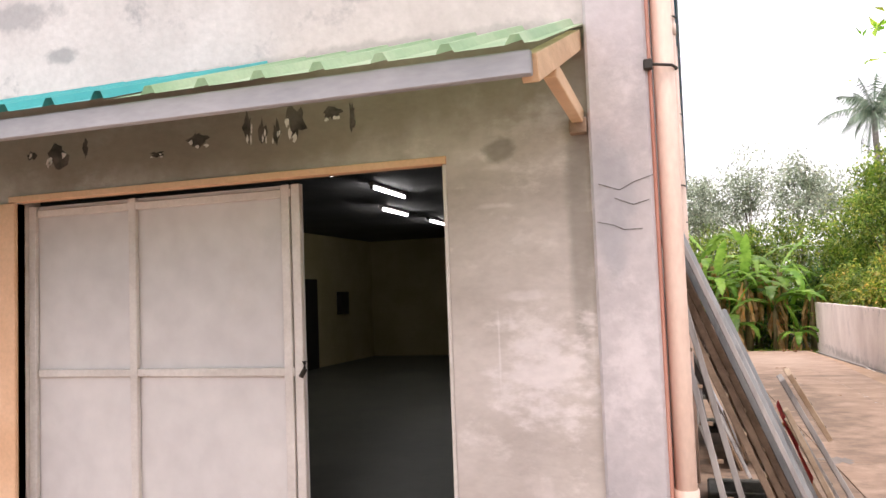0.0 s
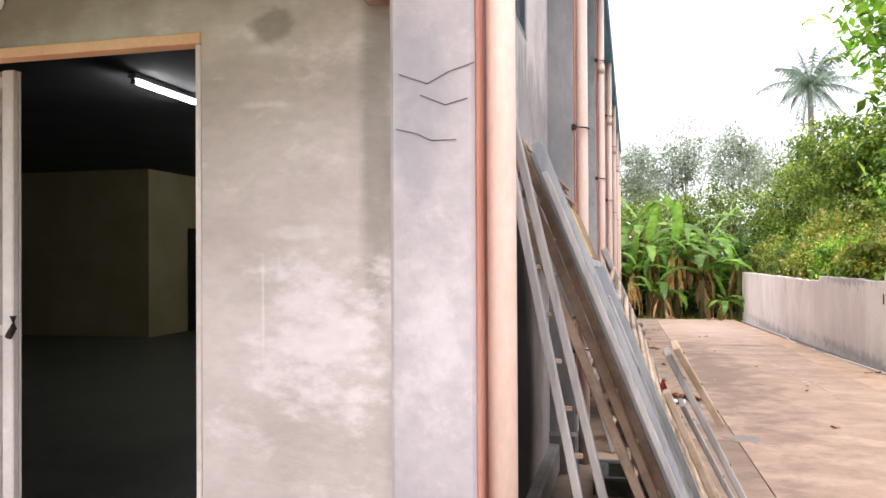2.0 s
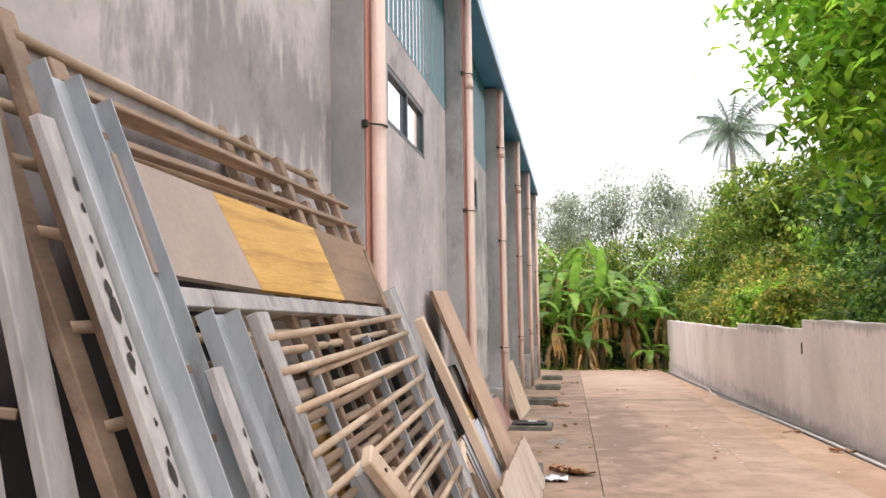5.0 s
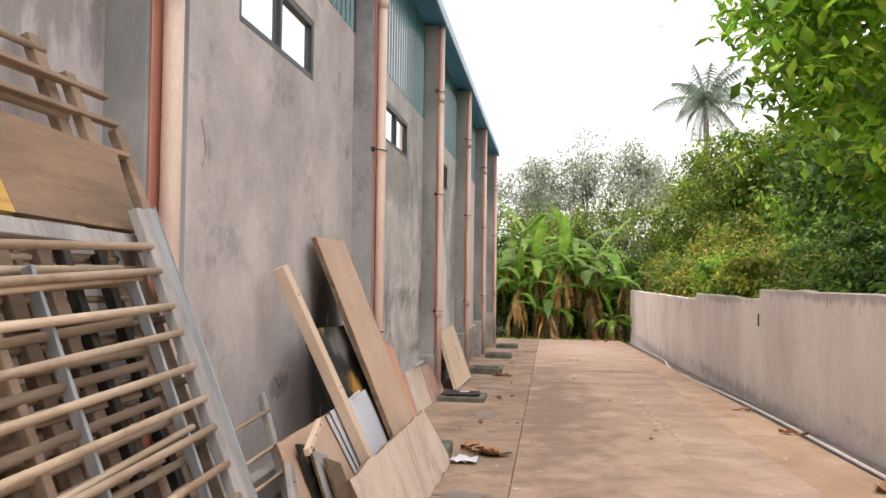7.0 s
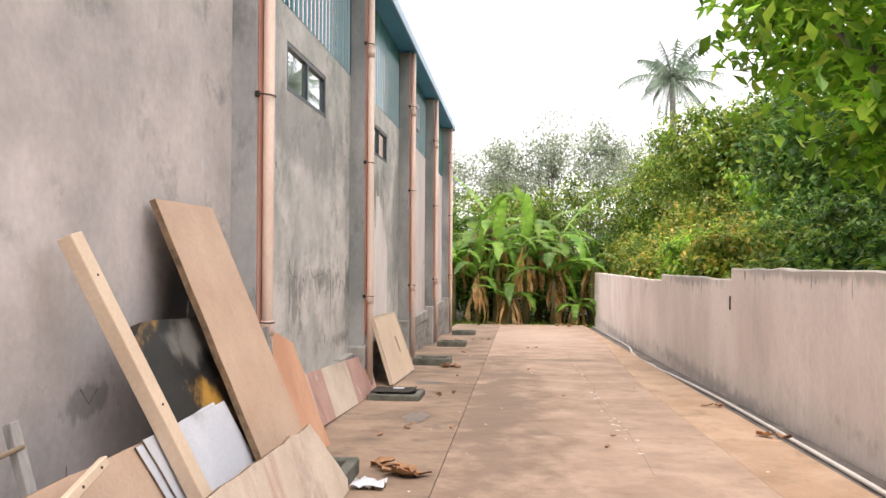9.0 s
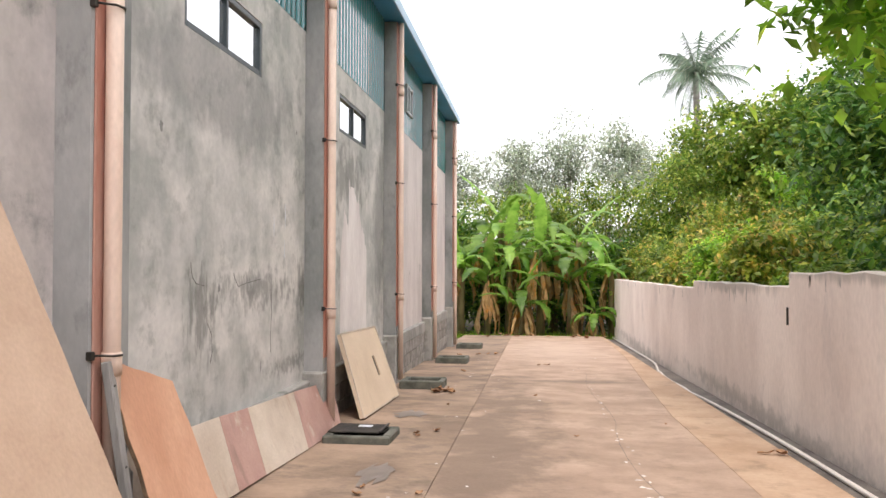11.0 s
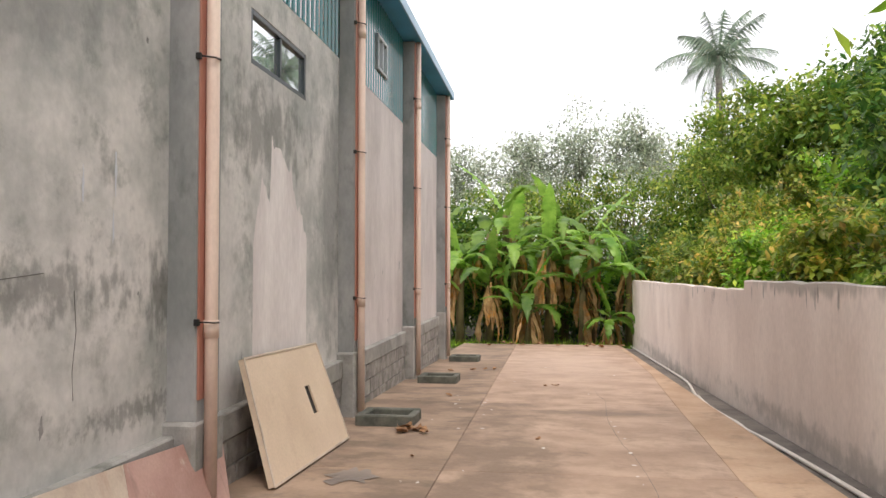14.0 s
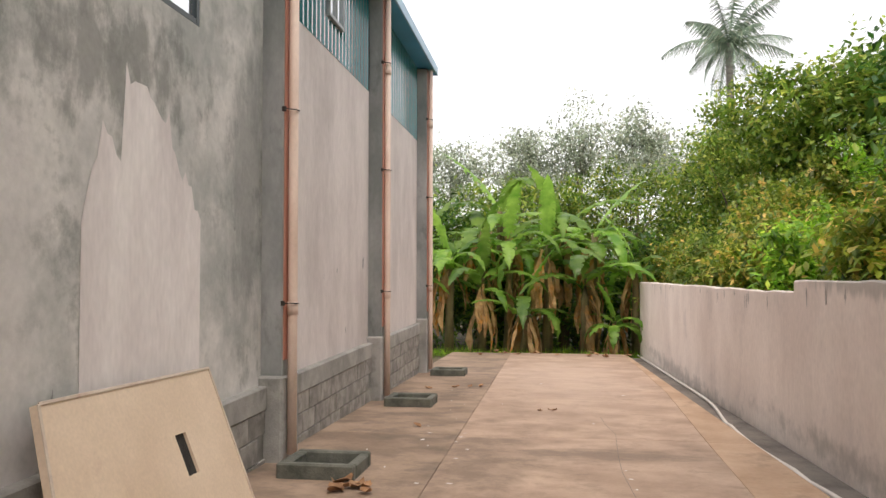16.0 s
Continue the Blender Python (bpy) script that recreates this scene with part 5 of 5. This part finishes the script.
def palm(x, y, z, r):
    e = thing("coconut_palm", "tall coconut palm with drooping fronds against the sky", "palm tree")
    gz = ground_z(40) - 0.2
    path = [(x + 1.0 * (1 - f) ** 2, y, gz + (z - gz) * f) for f in (0, 0.15, 0.3, 0.5, 0.7, 0.85, 1.0)]
    part("trunk", tube(path, 0.16, 10, [0.26, 0.2, 0.18, 0.17, 0.16, 0.15, 0.14]), PALMBARK, e, smooth=True)
    rnd = random.Random(3)
    for i in range(22):
        az = i * 137.5
        lift = 1.4 - 2.3 * (i / 22) + rnd.uniform(-0.15, 0.15)
        V, F = [], []
        p = Vector((0, 0, 0))
        n = 46
        L_ = r * rnd.uniform(0.7, 1.2)
        spine = []
        rnd_bend = rnd.uniform(0.5, 1.4)
        for j in range(n + 1):
            f = j / n
            a = lift - rnd_bend * f ** 1.3
            d = Vector((math.cos(a), 0, math.sin(a)))
            spine.append((p.copy(), d))
            p = p + d * L_ / n
        for j in range(2, n):
            f = j / n
            p, d = spine[j]
            ll = 0.85 * (math.sin(math.pi * (0.12 + 0.84 * f)) ** 0.7) * r / 2.4
            for s in (-1, 1):
                t = (d * 0.55 + Vector((0, s * 0.5, -0.55 - 0.5 * rnd.random()))).normalized()
                w = d * 0.024
                k_ = len(V)
                V += [p - w, p + w, p + t * ll + Vector((0, 0, -0.06 * ll))]
                F.append((k_, k_ + 1, k_ + 2))
        k_ = len(V)
        for (p, d) in spine:
            V += [p + Vector((0, 0.018, 0)), p - Vector((0, 0.018, 0))]
        for j in range(n):
            F.append((k_ + 2 * j, k_ + 2 * j + 1, k_ + 2 * j + 3, k_ + 2 * j + 2))
        fr = raw("frond", V, F, LEAF_PALM, e)
        fr.matrix_basis = pose(x, y, z, 0, 0, az)


palm(9.55, 45.3, 10.6, 2.6)

tree("large leafy tree with bright green leaves overhanging the wall", 7.25, 15.4, 5.7, 3.5, 3.8, 2.9, 200, 75, 0.27, LEAF_BRIGHT, 21, trunk_r=0.22, clump_r=0.85, limbs=12)
tree("dark leafy tree behind the boundary wall", 9.4, 18.5, 2.8, 2.2, 3.0, 2.0, 90, 80, 0.2, LEAF_DARK, 22, trunk_r=0.16)
tree("dark green tree crowding over the wall", 7.6, 12.2, 2.9, 2.2, 2.4, 1.9, 80, 80, 0.2, LEAF_DARK, 23, trunk_r=0.15)
tree("tall broad tree in the far thicket", 14.6, 34.0, 6.0, 3.8, 4.0, 2.8, 160, 110, 0.28, LEAF_DARK, 24, trunk_r=0.2, clump_r=0.9)
tree("tall green tree in the thicket", 11.6, 37.0, 5.4, 3.2, 3.0, 3.0, 170, 110, 0.26, LEAF_OLIVE, 25, trunk_r=0.18, clump_r=0.85)
tree("olive bamboo thicket behind the shrubs", 8.3, 38.0, 3.2, 3.0, 2.2, 2.9, 130, 90, 0.17, LEAF_OLIVE, 26, trunk_r=0.1, clump_r=0.8)
tree("olive bamboo thicket behind banana plants", 5.0, 40.0, 2.8, 3.0, 2.2, 2.3, 120, 90, 0.17, LEAF_OLIVE, 27, trunk_r=0.1, clump_r=0.8)
tree("dense green thicket behind banana plants", 1.2, 40.5, 2.5, 3.2, 2.2, 2.4, 120, 90, 0.18, LEAF_OLIVE, 28, trunk_r=0.1, clump_r=0.8)
tree("dense green thicket at the building's end", -3.2, 39.0, 2.4, 3.4, 2.5, 2.6, 110, 90, 0.18, LEAF_DARK, 29, trunk_r=0.1, clump_r=0.8)
tree("wide green tree over the wall", 11.0, 26.0, 3.6, 3.4, 3.4, 2.6, 150, 100, 0.25, LEAF_DARK, 30, trunk_r=0.18, clump_r=0.85)
tree("green tree with thin limbs in the thicket", 13.5, 28.5, 5.0, 3.0, 3.0, 2.4, 140, 100, 0.25, LEAF_OLIVE, 31, trunk_r=0.16)
tree("olive green tree below the coconut palm", 9.6, 41.5, 4.9, 2.6, 2.2, 2.8, 140, 100, 0.22, LEAF_OLIVE, 34, trunk_r=0.14, clump_r=0.8)
tree("dark undergrowth behind banana stems", 1.5, 36.4, 0.2, 4.4, 0.9, 1.7, 150, 90, 0.2, LEAF_DARK, 32, name="shrub", trunk_r=0.05, category="shrub")
tree("dark undergrowth beyond the wall's end", 6.3, 37.0, 0.8, 2.6, 1.4, 1.9, 90, 80, 0.2, LEAF_DARK, 33, name="shrub", trunk_r=0.05, category="shrub")
shrubs = [(5.9, 33.6, 1.0, 1.4, LEAF_RUST), (6.4, 30.8, 1.1, 1.6, LEAF_OLIVE), (6.3, 27.6, 0.9, 1.4, LEAF_RUST), (7.6, 29.4, 1.8, 1.7, LEAF_RUST), (6.3, 24.6, 0.9, 1.3, LEAF_BRIGHT), (7.6, 25.6, 1.3, 1.6, LEAF_RUST),
          (6.3, 21.8, 0.9, 1.3, LEAF_RUST), (7.8, 21.8, 1.4, 1.6, LEAF_DARK), (6.2, 18.9, 0.8, 1.25, LEAF_OLIVE), (6.2, 16.2, 0.7, 1.15, LEAF_DARK), (8.6, 32.8, 1.9, 2.0, LEAF_OLIVE), (9.4, 29.5, 2.4, 2.0, LEAF_BRIGHT), (6.2, 13.5, 0.8, 1.1, LEAF_DARK), (6.3, 10.6, 0.9, 1.2, LEAF_DARK)]
for i, (x, y, z, r, mt) in enumerate(shrubs):
    what = {LEAF_RUST: "shrub with green and rusty dry leaves", LEAF_OLIVE: "olive green leafy shrub", LEAF_BRIGHT: "bright green leafy shrub", LEAF_DARK: "dark green dense shrub"}[mt]
    tree(what + " behind the boundary wall", x, y, z, r * 1.05, r * 1.25, r, 95, 85, 0.145, mt, 50 + i, name="shrub", trunk_r=0.05, clump_r=0.36, limbs=5, hollow=0.6, category="shrub")
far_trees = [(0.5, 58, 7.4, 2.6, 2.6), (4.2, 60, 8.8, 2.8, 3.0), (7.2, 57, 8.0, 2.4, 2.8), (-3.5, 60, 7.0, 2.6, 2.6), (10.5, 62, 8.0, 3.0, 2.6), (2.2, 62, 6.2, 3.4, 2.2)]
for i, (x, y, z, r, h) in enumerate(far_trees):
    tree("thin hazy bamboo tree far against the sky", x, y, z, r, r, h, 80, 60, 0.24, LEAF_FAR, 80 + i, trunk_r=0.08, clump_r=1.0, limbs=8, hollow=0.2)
for i, x in enumerate(range(-26, 40, 8)):
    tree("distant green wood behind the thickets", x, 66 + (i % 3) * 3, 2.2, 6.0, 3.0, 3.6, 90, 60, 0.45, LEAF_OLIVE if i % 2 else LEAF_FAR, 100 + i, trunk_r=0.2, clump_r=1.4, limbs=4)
for i, (x, y, z, r) in enumerate(((14, 8, 4, 4), (13, 0, 4, 4), (12, -9, 4, 4.5), (2, -22, 4, 5), (-12, -20, 4, 5), (10, -20, 4, 5))):
    tree("leafy green tree beyond the yard", x, y, z, r, r, 3.2, 70, 60, 0.3, LEAF_DARK, 130 + i, trunk_r=0.2, clump_r=1.1, limbs=5)
gr = np.random.RandomState(9)
V, F = [], []
for _ in range(5200):
    x, y = gr.uniform(-4, 7), 32.4 + abs(gr.normal(0, 1.3))
    h, a = gr.uniform(0.06, 0.26), gr.uniform(0, 6.28)
    z = ground_z(34) - 0.16
    k_ = len(V)
    V += [(x + 0.012 * math.cos(a), y + 0.012 * math.sin(a), z), (x - 0.012 * math.cos(a), y - 0.012 * math.sin(a), z), (x + gr.normal(0, 0.07), y + gr.normal(0, 0.07), z + h)]
    F.append((k_, k_ + 1, k_ + 2))
tagged(raw("grass", V, F, LEAF_BRIGHT), "short weedy grass at the end of the drive", "grass", kind="stuff")


# ---- marks on the walls ----
def blotch(u0, v0, w, h, rnd, put):
    """A ragged mark w wide and h high, put on a plane by put(u, v)."""
    b = bmesh.new()
    n = 18
    vs = [b.verts.new(put(u0 + w / 2 * math.cos(a) * rnd.uniform(0.45, 1.15), v0 + h / 2 * math.sin(a) * rnd.uniform(0.4, 1.2))) for a in [2 * math.pi * i / n for i in range(n)]]
    b.faces.new(vs)
    return b


rm = random.Random(77)
GRIME = mat("wall_grime", (0.33, 0.30, 0.27), (0.47, 0.43, 0.39), 5, 0.95, bump=0.15)
DAMP = mat("damp_concrete", (0.17, 0.14, 0.12), (0.24, 0.195, 0.165), 3, 0.6, bump=0.15)
SOOT = mat("black_mould", (0.035, 0.03, 0.025), (0.12, 0.10, 0.085), 9, 0.95, bump=0.2)
CHIP = mat("bare_white_chip", (0.6, 0.55, 0.5), (0.75, 0.7, 0.66), 9, 0.9, bump=0.2)
for u, w, h, z in ((-3.04, 0.16, 0.14, 2.54), (-3.2, 0.07, 0.06, 2.56), (-2.86, 0.04, 0.12, 2.57), (-2.43, 0.09, 0.035, 2.5), (-2.2, 0.13, 0.08, 2.55), (-1.93, 0.06, 0.17, 2.58), (-1.85, 0.05, 0.14, 2.54), (-1.78, 0.05, 0.12, 2.54), (-1.68, 0.12, 0.18, 2.58), (-1.49, 0.1, 0.07, 2.6), (-1.4, 0.04, 0.14, 2.58)):
    part("mould_stain", blotch(u, z, w, h, rm, lambda a, c: (a, FRONT_Y - 0.003, c)), SOOT, front)
    if w > 0.045:
        for _ in range(3):
            part("chip", blotch(u + rm.uniform(-0.4, 0.4) * w, z + rm.uniform(-0.45, 0.1) * h, w * 0.22, h * 0.3, rm, lambda a, c: (a, FRONT_Y - 0.005, c)), CHIP, front)
CRACK = mat("crack_shadow", (0.1, 0.095, 0.09), (0.17, 0.16, 0.15), 9, 0.95)
for x0, z0, pts in ((-0.33, 2.18, ((0, 0), (0.08, -0.03), (0.14, 0.0), (0.21, 0.02))), (-0.27, 2.12, ((0, 0), (0.07, -0.03), (0.13, -0.015))), (-0.34, 2.03, ((0, 0), (0.06, -0.015), (0.1, -0.035), (0.17, -0.035)))):
    part("crack", tube([(x0 + a, 3.069, z0 + c) for a, c in pts], 0.0016, 5), CRACK, side)

for pts in (((12.28, 1.42), (12.3, 1.33), (12.36, 1.28), (12.5, 1.26)), ((13.0, 1.34), (13.1, 1.24), (13.25, 1.26), (13.6, 1.29)), ((13.84, 1.2), (13.86, 1.0), (13.83, 0.8), (13.84, 0.66)), ((12.55, 1.0), (12.62, 0.92), (12.63, 0.8), (12.6, 0.72)), ((7.72, 2.3), (7.78, 2.15), (7.75, 2.05)), ((8.9, 0.82), (8.97, 0.74), (9.05, 0.8))):
    part("crack", tube([(WALL_X, a, c) for a, c in pts], 0.0025, 5), CRACK, side)
# crack and pale flecks along the drive
rc = random.Random(41)
part("crack", tube([(2.72 + 0.05 * math.sin(0.9 * k) + rc.uniform(-0.03, 0.03), 11 + 0.6 * k, ground_z(11 + 0.6 * k)) for k in range(19)], 0.002, 5), CRACK, drive)
part("crack", tube([(0.72 + 0.02 * k + rc.uniform(-0.03, 0.03), 9.9 + 0.02 * k, ground_z(9.9 + 0.02 * k) - 0.006) for k in range(24)], 0.004, 5), CRACK, drive)

SCUFF = mat("grey_scuff", (0.21, 0.21, 0.2), (0.33, 0.32, 0.31), 7, 0.95, bump=0.2)
for i in range(5):
    y0 = near[i] + 0.5
    for _ in range(5):
        y = rm.uniform(y0, near[i + 1] - 0.2)
        z = rm.choice((rm.uniform(0.4, 3.0), rm.gauss(1.15, 0.2), rm.gauss(0.5, 0.1)))
        s = rm.uniform(0.03, 0.12)
        part("scuff", blotch(y, max(0.4, z), s * rm.uniform(0.15, 0.7), s * rm.uniform(0.5, 2.2), rm, lambda a, c: (WALL_X + 0.002, a, c)), SCUFF, side)
for y, z, w, h in ((13.9, 1.75, 0.025, 0.2), (14.2, 1.83, 0.03, 0.24), (14.18, 1.52, 0.02, 0.2), (10.3, 2.05, 0.02, 0.15)):
    part("paint_drip", blotch(y, z, w, h, rm, lambda a, c: (WALL_X + 0.003, a, c)), WHITEBOARD, side, "white paint drip")
edge = []
for i in range(31):
    y = 16.2 + 1.4 * i / 30
    top = (1.5 + 3.0 * (y - 16.2) if y < 16.4 else 2.08 - 1.0 * (y - 16.4) if y < 16.62 else 2.4 - 0.35 * (y - 16.62) if y < 17.15 else 2.05 - 0.9 * (y - 17.15)) + rm.uniform(-0.06, 0.06)
    edge.append((y, top))
b = bmesh.new()
lowv = [b.verts.new((WALL_X + 0.003, y, LEDGE_Z + 0.004)) for y, z in edge]
topv = [b.verts.new((WALL_X + 0.003, y, z)) for y, z in edge]
for i in range(30):
    b.faces.new((lowv[i], lowv[i + 1], topv[i + 1], topv[i]))
PATCHCOAT = mat("pale_patch_coat", (0.72, 0.66, 0.645), (0.86, 0.81, 0.79), 1.8, 0.9, bump=0.2, fine=30, stretch=(1, 1, 0.35), detail=9)
part("skim_patch", b, PATCHCOAT, side, "pale pinkish skim-coat patch")

# ---- plinth blocks ----
for i in range(1, 6):
    y0, y1 = near[i] + 0.36, near[i + 1] - 0.01
    z = LEDGE_Z - 0.2 - 0.1
    row = 0
    while z > ground_z((y0 + y1) / 2) - 0.2:
        y = y0 + (0.2 if row % 2 == 0 else 0.0)
        while y < y1 - 0.2:
            if z + 0.1 > ground_z(y) - 0.02:
                o = new("block", blk_me)
                o.parent = side
                o.matrix_basis = pose(WALL_X + 0.052 + random.uniform(-0.003, 0.004), y, z)
            y += 0.4
        row += 1
        z -= 0.2

for _ in range(46):
    y = rm.uniform(9, 32)
    top = next(z0 + (z1 - z0) * (y - a) / (b_ - a) for a, b_, z0, z1 in steps if a <= y <= b_)
    h = rm.uniform(0.05, 0.26)
    part("drip_stain", blotch(y, top - 0.03 - h / 2, rm.uniform(0.02, 0.07), h, rm, lambda a, c: (4.497, a, c)), GRIME, bwall)
for k in range(70):
    x, y = (2.72 + rc.gauss(0, 0.05), rc.uniform(11, 19)) if k < 26 else (1.2 + rc.gauss(0, 0.25), rc.uniform(9, 24)) if k < 54 else (rc.uniform(0.4, 3.8), rc.uniform(7, 26))
    part("paint_fleck", blotch(x, y, rc.uniform(0.015, 0.06), rc.uniform(0.015, 0.07), rc, lambda a, c: (a, c, ground_z(c) + 0.003)), CHIP, drive)
# no hole is cut: a dark plate carries the slot's inner shade
part("weep_hole", box(4.49, 15.72, 0.80, 4.4985, 15.77, 0.98, 0.002), BASINDARK, bwall, "upright dark plate coloured like a shaded weep slot")
for x, y, w, h in ((1.27, 8.5, 0.34, 0.5), (0.9, 9.3, 0.5, 0.4), (0.75, 13.2, 0.3, 0.9), (0.55, 16.0, 0.4, 0.6)):
    part("damp_patch", blotch(x, y, w, h, rm, lambda a, c: (a, c, ground_z(c) + 0.003)), DAMP, drive)
